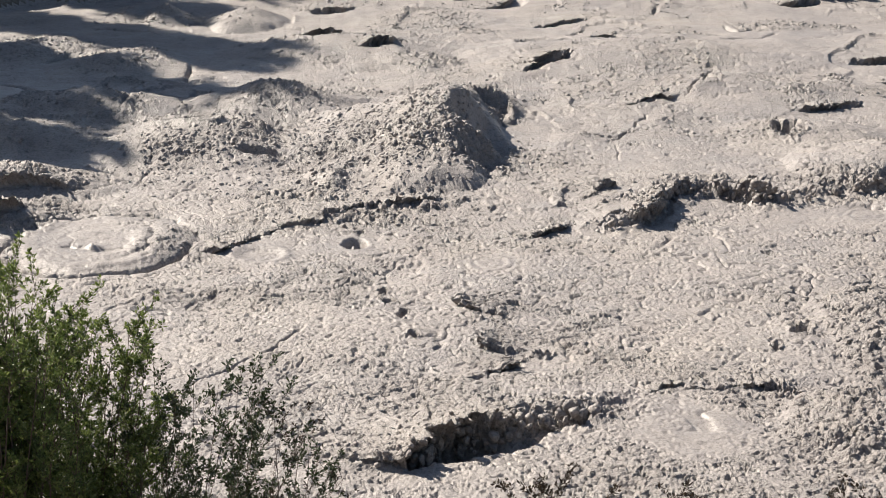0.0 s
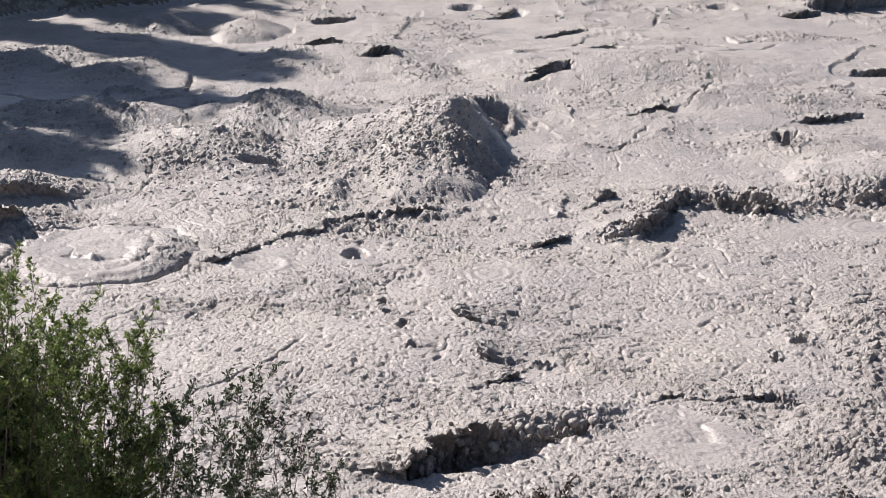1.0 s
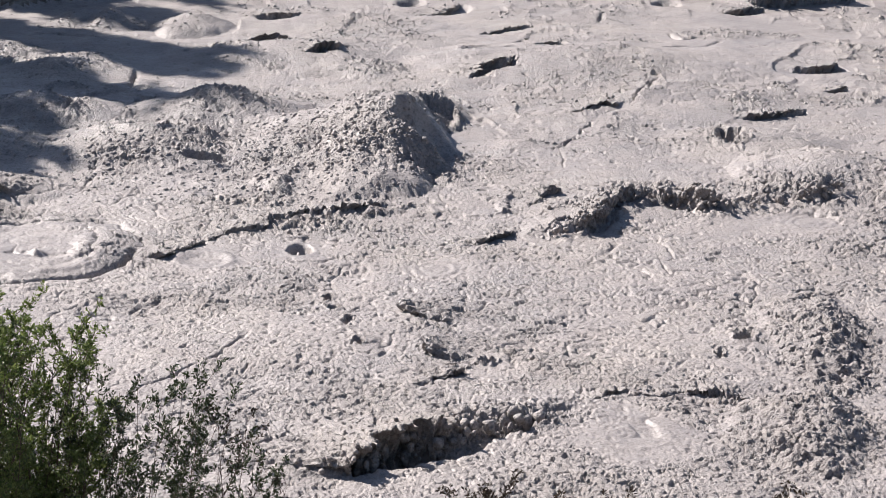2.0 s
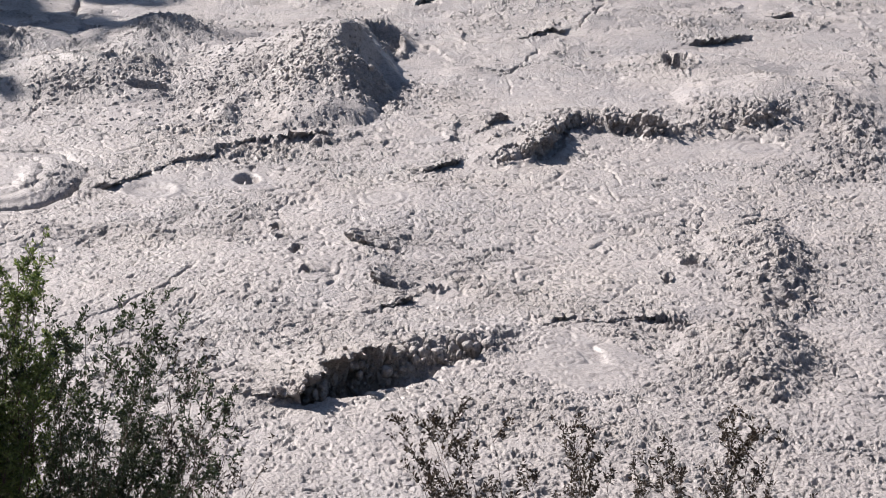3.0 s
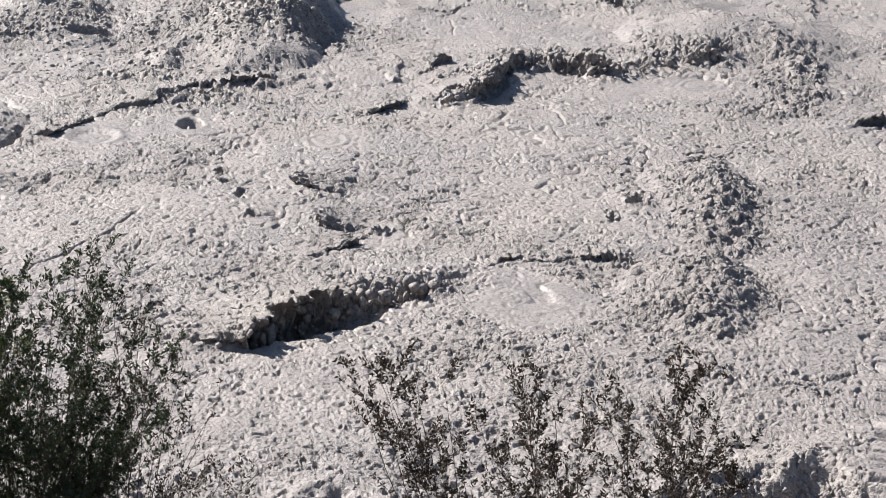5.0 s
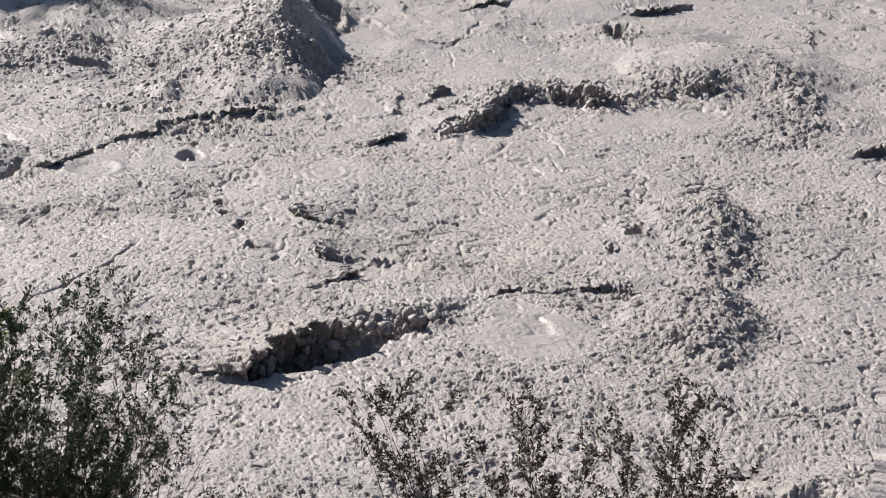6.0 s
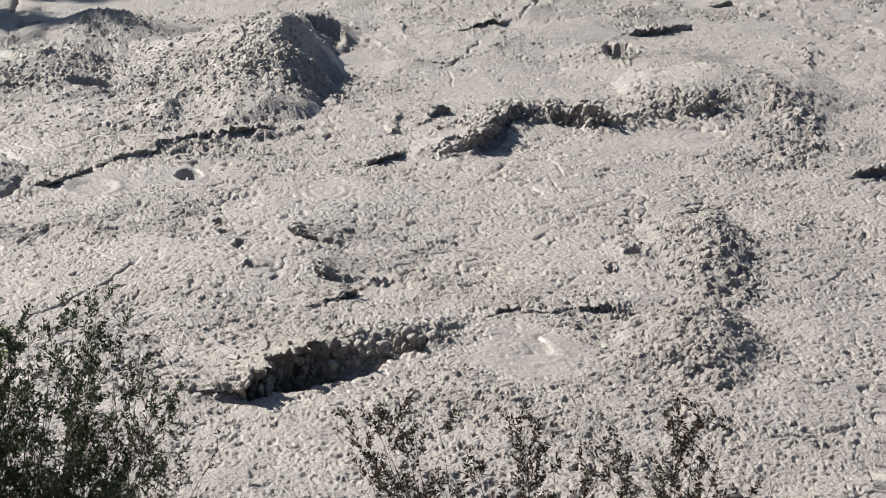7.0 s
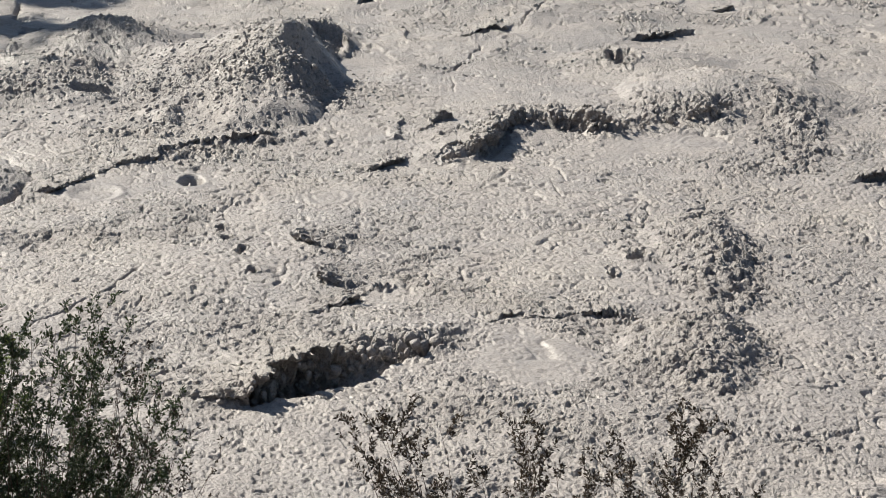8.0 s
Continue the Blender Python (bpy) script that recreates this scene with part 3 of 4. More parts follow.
scarp('mud_ledge', [(3.49, 37.32, 0.8), (3.84, 37.6, 1), (4.36, 37.65, 1), (5.01, 37.96, 1), (5.45, 38.13, 1)], lip=0.5, depth=0.02, wide=0.2, back=3, over=0.15)
crack([(-6.58, 26.45), (-6.64, 27.92), (-6.16, 27.57), (-5.8, 27.4)], wide=0.05, depth=0.1)
crack([(-6.36, 27.75), (-5.97, 27.85), (-5.95, 28.35)], wide=0.05, depth=0.12)
crack([(-8.63, 30.09), (-8.37, 30.79)], wide=0.04, depth=0.08)
lumps(3.29, 17.31, 1, 2.4, 0.1, rot=0)
lumps(-2.25, 15.61, 1.5, 1, 0.08, rot=0)
lumps(-2.39, 17.25, 1.5, 1.2, 0.08, rot=0)
smooth(0.75, 15.39, 0.45, 0.65, 1, rot=0)
smooth(0.75, 15.39, 0.35, 0.5, 1, rot=0)
smooth(-3.64, 20.32, 0.45, 0.45, 0.8, rot=0)

# torn clusters on the heaps, the dark broken rocks of the left shore, and the smooth rib down the steep flank
lumps(-4.2, 27.3, 0.55, 0.5, 1.5)
lumps(-4.25, 25.0, 0.6, 0.25, 1.3)
lumps(-2.6, 25.2, 0.4, 0.4, 1.2)
lumps(-2.0, 24.0, 0.8, 0.5, 1.5)
lumps(-1.45, 26.9, 0.5, 0.4, 1.2)
smooth(-1.6, 25.7, 0.35, 0.8, 0.8)
smooth(-8.3, 28.0, 1.6, 1.2, 1)
lumps(-8.0, 34.3, 1.3, 1.0, 1.2)
lumps(-9.0, 31.0, 1.2, 1.0, 1.2)
lumps(-7.5, 30.4, 1.0, 1.0, 1.2)
lumps(-7.3, 26.9, 1.2, 0.8, 1.2)
lumps(-7.0, 22.9, 0.7, 0.3, 1.5)
lumps(-6.5, 21.9, 0.7, 0.5, 1.4)
lumps(2.45, 16.9, 0.35, 0.5, 1.5)
lumps(2.3, 15.9, 0.6, 0.55, 1.6)
lumps(2.65, 18.2, 0.4, 0.8, 1.6)
lumps(4.1, 22.8, 0.3, 0.9, 1.4)
lumps(3.5, 21.2, 0.5, 0.3, 1.4)
lumps(0.2, 22.5, 0.5, 0.3, 1.3)
lumps(-0.6, 21.6, 0.3, 0.3, 1.3)
lumps(2.3, 23.6, 1.0, 0.35, 1.2)
scarp('mud_ledge', [(-7.5, 22.75, 0.8), (-7.05, 22.55, 1), (-6.6, 22.7, 1), (-6.25, 22.5, 0.6)], lip=0.1, depth=0.05, wide=0.2, back=0.6, over=0.08)
scarp('mud_ledge', [(-7.2, 21.1, 0.8), (-6.75, 21.2, 1), (-6.4, 21.35, 0.7)], lip=0.12, depth=0.06, wide=0.25, back=0.5, over=0.08)
# broken patches on the far swells
patches = random.Random(31)
for _ in range(26):
    lumps(patches.uniform(-5, 7), patches.uniform(26.5, 36), patches.uniform(0.3, 0.9), patches.uniform(0.25, 0.6), patches.uniform(0.6, 1.4), patches.uniform(-20, 20))

# broad swells and creases, then crumbs of mud in several sizes, each only where the cells are fine enough to hold it
fine = (RR > 10) & (RR < 48)
STEP = np.maximum(np.gradient(rad)[:, None], RR * (az[100] - az[99]))


def held(size):
    return np.where(fine, smoothstep(1.0, 2.2, size / STEP), 0)


H += 0.05 * fbm(X / 2.2, Y / 2.2, 3, 60)
# low terraces left by old floods of mud, with ragged fronts that come and go
for size, high, k in ((2.3, 0.045, 230), (1.1, 0.035, 240)):
    level = fbm(X / size, Y / (size * 1.5), 5, k, 0.55)
    there = smoothstep(0.45, 0.65, value_noise(X / 1.7, Y / 2.3, k + 7)) * smoothstep(19, 24, RR) * smoothstep(0.1, 0.3, ROUGH)
    front = np.exp(-(level / 0.05) ** 2)
    H += np.where(fine, there * high * (smoothstep(-0.03, 0.02, level) * np.exp(-np.maximum(level, 0) / 0.2)), 0)
    ROUGH += 0.35 * there * front
ROUGH *= 0.5 + 1.0 * value_noise(X / 0.9, Y / 0.9, 66) * (0.5 + value_noise(X / 0.25, Y / 0.25, 67))
rough = np.clip(ROUGH, 0.08, 1.8)
heavy = np.clip(rough - 0.6, 0, 1.1)
slope = np.clip(SLOPE, 0, 1.2)
even = np.clip(rough * 1.6, 0, 1)
lift = 0.040 * clods(X, Y, 0.15, held(0.15) * (0.8 * heavy * (1 - 0.6 * smoothstep(18, 22, RR)) + 0.8 * slope), 80, 0.4, 1.6)
lift += 0.044 * clods(X, Y, 0.085, held(0.08) * (heavy + 0.75 * slope), 84, 0.25, 2.2)
lift += 0.020 * clods(X, Y, 0.055, held(0.055) * (0.06 + 0.6 * heavy + 0.14 * even), 90, 0.5, 2.0)
lift += 0.010 * clods(X, Y, 0.034, held(0.034) * (0.1 + 0.9 * even), 94, 0.35, 2.0)
lift -= 0.035 * pits(X, Y, 0.1, held(0.09) * even, 100, 0.84)
lift -= 0.026 * pits(X, Y, 0.052, held(0.05) * (0.1 + 0.9 * even), 108, 0.6)
lift += 0.04 * np.clip(rough + 0.2, 0, 1.2) * fbm(X / 0.55, Y / 0.55, 4, 125)
crease = fbm(X / 0.8 + 0.3 * fbm(X / 0.3, Y / 0.3, 2, 171), Y / 1.1, 3, 170)
lift -= held(0.06) * 0.03 * np.exp(-(crease / 0.022) ** 2) * smoothstep(0.42, 0.6, value_noise(X / 1.1, Y / 1.1, 175))
H += np.where(fine, lift, 0)
jitter = held(0.05) * 0.03 * np.clip(rough, 0, 1.4)
SHIFT_X += jitter * fbm(X / 0.08, Y / 0.08, 2, 150)
SHIFT_Y += jitter * fbm(X / 0.08, Y / 0.08, 2, 160)
# near bank: the mud ends in a crest that drops to a ditch, then the slope rises to the path where the camera stands
crest_r = 11.5 + 0.4 * np.exp(-((AA + 0.055) / 0.045) ** 2) + 1.05 * np.exp(-((AA - 0.2) / 0.075) ** 2) + 0.25 * fbm(AA * 30, AA * 0 + 2.0, 3, 130)
H += 0.06 * np.exp(-((RR - crest_r) / 0.35) ** 2) * (RR < 20) - 0.5 * smoothstep(-0.1, 0.8, crest_r - RR + np.where(RR > 10.5, 0.2, 0) * fbm(X / 0.25, Y / 0.25, 4, 135)) + np.where((RR < crest_r + 0.1) & (RR > 10.5), 0.06 * fbm(X / 0.5, Y / 0.4, 4, 136, 0.5), 0)
EDGE += 0.9 * np.exp(-((RR - crest_r + 0.25) / 0.35) ** 2)
H += np.clip((10.6 - RR) * 0.62, 0, 4.85)
# far bank
shore_r = np.interp(AA, [-0.32, -0.25, -0.19, -0.14, -0.1, 0.075, 0.11], [36.3, 37.3, 38.4, 39.3, 41.5, 41.5, 39])
far = np.clip(RR - shore_r - 0.7 * fbm(AA * 25, AA * 0, 3, 140), 0, 1e4)
H += np.minimum(far * 0.8, 2.5) + np.clip(far - 30, 0, 200) * 0.02
# the land behind the camera and along the left and right shores
behind = smoothstep(1.0, 1.5, np.abs(AA)) * smoothstep(0.5, 3, RR)
H = H * (1 - behind) + behind * (4.1 + 0.25 * fbm(X0 / 4, Y0 / 4, 4, 145))
sides = np.maximum(smoothstep(12.6, 14.2, -X0), smoothstep(14, 17, X0)) * (1 - behind) * (Y0 > 3)
H += sides * (0.4 + 0.15 * fbm(X0 / 2, Y0 / 2, 3, 146))
EARTHY = (far > 0.05) & (AA < 0.0) | (RR < 9.5) | (behind > 0.3) | (sides > 0.4)
X += SHIFT_X
Y += SHIFT_Y
CRUMBLE = np.clip(0.05 + 1.25 * rough, 0, 1).astype(np.float32)


def sheet(name, cells):
    """A mesh of the grid's cells that the mask picks."""
    n = X.shape[1]
    i, j = np.nonzero(cells)
    quads = np.stack([i * n + j, i * n + j + 1, (i + 1) * n + j + 1, (i + 1) * n + j], 1)
    used, flat = np.unique(quads, return_inverse=True)
    flat = flat.reshape(-1)[::1]
    me = bpy.data.meshes.new(name)
    me.vertices.add(len(used))
    co = np.stack([X.ravel()[used], Y.ravel()[used], H.ravel()[used]], 1).astype(np.float32)
    me.vertices.foreach_set("co", co.ravel())
    me.loops.add(len(flat))
    me.loops.foreach_set("vertex_index", flat.reshape(-1, 4)[:, ::-1].ravel().astype(np.int32))
    me.polygons.add(len(quads))
    me.polygons.foreach_set("loop_start", np.arange(0, len(flat), 4, dtype=np.int32))
    me.update(calc_edges=True)
    me.polygons.foreach_set("use_smooth", np.ones(len(quads), bool))
    layer = me.attributes.new("crumble", "FLOAT", "POINT")
    layer.data.foreach_set("value", CRUMBLE.ravel()[used])
    me.materials.append(MUD)
    if name == "ground":
        me.materials.append(EARTH)
        me.polygons.foreach_set("material_index", EARTHY[:-1, :-1][cells].astype(np.int32))
    return new(name, me)


def ground_at(x, y):
    i, j = np.searchsorted(rad, math.hypot(x, y)), np.searchsorted(az, math.atan2(x, y))
    return float(H[i, j])


cell_part = PART[:-1, :-1].copy()


def tidy(k):
    """Keeps the largest connected patch of a part; the rest goes back to the sheet."""
    left = set(zip(*(a.tolist() for a in np.nonzero(cell_part == k))))
    best = []
    while left:
        todo = [left.pop()]
        patch_cells = list(todo)
        while todo:
            i, j = todo.pop()
            for c in ((i + 1, j), (i - 1, j), (i, j + 1), (i, j - 1)):
                if c in left:
                    left.remove(c)
                    todo.append(c)
                    patch_cells.append(c)
        best, loose = (patch_cells, best) if len(patch_cells) > len(best) else (best, patch_cells)
        for c in loose:
            cell_part[c] = 0


for _, number in THINGS[1:]:
    tidy(number)
ground = tagged(sheet("ground", cell_part == 0), "pale grey crusted mud of a thermal pool with cracks", "mud", kind="structure")
MUD_LABELS = {
    "mud_mound": ("heap of pale grey lumpy mud on the pool", "mud mound", "mounds on the mud pool"),
    "mud_ledge": ("torn overhanging edge of pale grey wet mud", "mud ledge", "ledges on the mud pool"),
    "mud_plate": ("round cake of smooth grey mud with a rolled rim", "mud plate", "plates on the mud pool"),
    "mud_bubble": ("round wet grey mud bubble crater with a rim", "mud bubble", "bubbles on the mud pool"),
    "mud_pit": ("small dark pit in pale grey mud", "mud pit", "pits in the mud pool"),
}
second = {v[1] for v in PARTS.values()}
DRIPS = []
for variant in range(5):
    drip_bm = bmesh.new()
    bmesh.ops.create_icosphere(drip_bm, subdivisions=2, radius=1.0)
    for v in drip_bm.verts:
        v.co *= 1 + 0.5 * noise.noise(v.co * 1.5 + Vector((variant * 7.3, 0, 2))) + 0.3 * noise.noise(v.co * 4 + Vector((variant * 3.1, 5, 0)))
        taper = 0.75 + 0.35 * v.co.z
        v.co.x, v.co.y = v.co.x * taper, v.co.y * taper
    drip_me = bpy.data.meshes.new("drip")
    drip_bm.to_mesh(drip_me)
    drip_bm.free()
    drip_me.polygons.foreach_set("use_smooth", np.ones(len(drip_me.polygons), bool))
    drip_me.attributes.new("crumble", "FLOAT", "POINT").data.foreach_set("value", np.full(len(drip_me.vertices), 0.7, np.float32))
    drip_me.materials.append(MUD)
    DRIPS.append(drip_me)


def drips(ledge, line, seed):
    """Tongues of mud that hang from the lip of a ledge."""
    rng = random.Random(seed)
    back = (line[-1] - line[0]).to_2d().orthogonal().normalized()
    for a, b in zip(line, line[1:]):
        for _ in range(max(2, int((b - a).to_2d().length / 0.011))):
            p = a.lerp(b, rng.random())
            clump = noise.noise(Vector((p.x * 4.5, p.y * 4.5, seed * 3.7)))
            if p.z < 0.3 or clump < rng.uniform(-0.7, 0.1):
                continue
            top = ground_at(p.x + back.x * 0.06, p.y + back.y * 0.06)
            low = ground_at(p.x - back.x * 0.16, p.y - back.y * 0.16)
            if top - low < 0.08:
                continue
            u = rng.random() ** 1.7
            r = 0.012 + (0.05 if p.y < 20 else 0.036) * rng.random() ** 2
            drip = new("drip", rng.choice(DRIPS))
            drip.parent = ledge
            step = 0.12 - 0.5 * r + rng.uniform(-0.07, 0.1) * (1 - 0.5 * u)
            drip.location = (p.x - back.x * step, p.y - back.y * step, top + 0.01 - u * (top - low) * 0.8)
            drip.rotation_euler = (rng.uniform(-0.4, 0.4), rng.uniform(-0.4, 0.4), rng.uniform(0, 6.3))
            drip.scale = (r, r * rng.uniform(0.7, 1.3), r * rng.uniform(0.7, 1.6))


for name, k in THINGS[1:]:
    cells = cell_part == k
    if k in second or not cells.any():
        continue
    label, category, group = MUD_LABELS[name]
    if k in PARTS and (cell_part == PARTS[k][1]).any():
        ob = new(name)
        sheet(PARTS[k][0], cells).parent = ob
        sheet("hollow", cell_part == PARTS[k][1]).parent = ob
        if k in LIPS:
            drips(ob, LIPS[k], k)
    else:
        ob = sheet(name, cells)
    tagged(ob, label, category, group)


# loose crumbs of mud, thick where the mud is torn and heaped
def crumb_shapes(n, rng, rounds):
    shapes = []
    for k in range(n):
        bm = bmesh.new()
        if rounds:
            bmesh.ops.create_icosphere(bm, subdivisions=rounds, radius=1.0)
        else:
            tips = [bm.verts.new(p) for p in ((1, 0, 0), (0, 1, 0), (-1, 0, 0), (0, -1, 0), (0, 0, 1), (0, 0, -1))]
            for i in range(4):
                bm.faces.new((tips[i], tips[(i + 1) % 4], tips[4]))
                bm.faces.new((tips[(i + 1) % 4], tips[i], tips[5]))
        off = Vector((rng.uniform(0, 99), rng.uniform(0, 99), rng.uniform(0, 99)))
        for v in bm.verts:
            v.co *= 1 + 0.7 * noise.noise(v.co * 1.4 + off) + 0.6 * noise.noise(v.co * 3.7 + off)
            v.co.z *= 0.8
        bm.verts.index_update()
        shapes.append((np.array([v.co for v in bm.verts]), np.array([[v.index for v in f.verts] for f in bm.faces])))
        bm.free()
    return shapes


def scatter(name, count, sizes, weight, seed, label, rounds=1, sunk=0.05):
    rng, nrng = random.Random(seed), np.random.RandomState(seed)
    shapes = crumb_shapes(8, rng, rounds)
    chance = (weight * RR * np.gradient(rad)[:, None]).ravel()
    chance = chance * np.gradient(az)[None, :].repeat(len(rad), 0).ravel()
    picks = nrng.choice(len(chance), count, p=chance / chance.sum())
    kind = nrng.randint(0, 8, count)
    vs, fs, k = [], [], 0
    for i, (sv, sf) in enumerate(shapes):
        p = picks[kind == i]
        n = len(p)
        r = sizes[0] + (sizes[1] - sizes[0]) * nrng.rand(n) ** 3
        r = r * np.clip(RR.ravel()[p] / 20, 0.75, 1.0)
        stretch = nrng.uniform(0.7, 1.35, (n, 1, 3)) * r[:, None, None]
        v = sv[None] * stretch
        a, t = nrng.uniform(0, 2 * math.pi, (2, n, 1))
        t = (t - math.pi) * 0.25
        v = np.stack([v[..., 0] * np.cos(t) - v[..., 2] * np.sin(t), v[..., 1], v[..., 0] * np.sin(t) + v[..., 2] * np.cos(t)], 2)
        v = np.stack([v[..., 0] * np.cos(a) - v[..., 1] * np.sin(a), v[..., 0] * np.sin(a) + v[..., 1] * np.cos(a), v[..., 2]], 2)
        # anywhere within the cell, sunk a little into the mud
        row, col = np.minimum(p // X.shape[1], len(rad) - 2), np.minimum(p % X.shape[1], len(az) - 2)
        u = nrng.rand(n)
        at = [G[row, col] * (1 - u) + G[row + 1, col] * u for G in (X, Y, H)]
        v = v + np.stack([at[0], at[1], at[2] - r * sunk], 1)[:, None, :]
        vs.append(v.reshape(-1, 3))
        fs.append((sf[None] + k + (np.arange(n) * len(sv))[:, None, None]).reshape(-1, 3))
        k += n * len(sv)
    v, f = np.concatenate(vs).astype(np.float32), np.concatenate(fs).astype(np.int32)
    me = bpy.data.meshes.new(name)
    me.vertices.add(len(v))
    me.vertices.foreach_set("co", v.ravel())
    me.loops.add(f.size)
    me.loops.foreach_set("vertex_index", f.ravel())
    me.polygons.add(len(f))
    me.polygons.foreach_set("loop_start", np.arange(0, f.size, 3, dtype=np.int32))
    me.update(calc_edges=True)
    me.polygons.foreach_set("use_smooth", np.ones(len(f), bool))
    me.attributes.new("crumble", "FLOAT", "POINT").data.foreach_set("value", np.full(len(v), 0.7, np.float32))
    me.materials.append(MUD)
    return tagged(new(name, me), label, "mud crumbs", kind="stuff")


inside = (RR > 11.3) & (RR < 40) & (AA > AZ0) & (AA < AZ1)
patch = smoothstep(0.3, 0.75, value_noise(X / 0.6, Y / 0.6, 190)) * np.clip(rough * 1.6, 0, 1)
edge = np.clip(EDGE, 0, 1.2)
heaped = np.clip(rough - 0.55, 0, 1)
near_more = np.clip(18 / np.maximum(RR, 1), 0.5, 1.6) ** 1.5
scatter("mud_crumbs", 14000, (0.006, 0.017), inside * near_more * (0.35 + 0.6 * rough + 0.4 * patch) * (rough > 0.12), 5, "fine crumbs of pale grey mud all over the pool", 0)
scatter("mud_lumps", 13000, (0.010, 0.034), inside * (1.6 * np.clip(heaped, 0, 0.6) + 0.6 * edge ** 2), 7, "loose lumps of grey mud on heaps and ledges", 1, 0.15)
scatter("mud_clods", 3000, (0.014, 0.042), inside * near_more * (0.2 * np.clip(rough - 0.9, 0, 1) + edge ** 2), 6, "larger torn clods of grey mud on the ledges", 1, 0.2)
heap = np.exp(-(((X0 + 3.4) / 2.5) ** 2 + ((Y0 - 24.3) / 1.7) ** 2) ** 2)
scatter("mud_lumps", 4000, (0.010, 0.04), inside * heap * (0.25 + np.clip(H, 0, 0.5)), 8, "close crumbly crust of grey mud on the great heap", 1, 0.25)

# ---- shrubs ----
def tube(verts, faces, pts, radii, sides=4):
    """Adds a thin tapered tube along the points."""
    k = len(verts)
    for i, p in enumerate(pts):
        w = (pts[min(i + 1, len(pts) - 1)] - pts[max(i - 1, 0)]).normalized()
        a = w.orthogonal().normalized()
        b = w.cross(a)
        for j in range(sides):
            t = 2 * math.pi * j / sides
            verts.append(p + (a * math.cos(t) + b * math.sin(t)) * radii[i])
    for i in range(len(pts) - 1):
        for j in range(sides):
            q = k + i * sides
            faces.append((q + j, q + (j + 1) % sides, q + sides + (j + 1) % sides, q + sides + j))


def joined(name, verts, faces, mat, parent):
    me = bpy.data.meshes.new(name)
    me.from_pydata(verts, [], faces)
    me.materials.append(mat)
    ob = new(name, me)
    ob.parent = parent
    return ob


def leaf_at(verts, faces, p, d, rng, size, slim=0.15):
    s = d.cross(Vector((rng.uniform(-1, 1), rng.uniform(-1, 1), rng.uniform(-1, 1)))).normalized()
    L = size * rng.uniform(0.6, 1.3)
    k, up = len(verts), d.cross(s) * L * 0.08
    verts += [p, p + d * L * 0.5 + s * L * slim + up, p + d * L, p + d * L * 0.5 - s * L * slim + up]
    faces += [(k, k + 1, k + 2), (k, k + 2, k + 3)]


def shaky(rng, up=0.0):
    return Vector((rng.uniform(-1, 1), rng.uniform(-1, 1), rng.uniform(-1, 1) + up))


def bowed(rng, foot, top, lean, n, shake):
    """Points of a stem that bows from its foot up to its tip."""
    bend = Vector((foot.x * (1 - lean) + top.x * lean, foot.y * (1 - lean) + top.y * lean, foot.z * 0.4 + top.z * 0.6)) + shaky(rng) * (top - foot).length * 0.06
    return [foot * (1 - u) ** 2 + bend * 2 * u * (1 - u) + top * u * u + shaky(rng) * shake * (1 if 0 < u < 1 else 0) for u in (i / n for i in range(n + 1))]


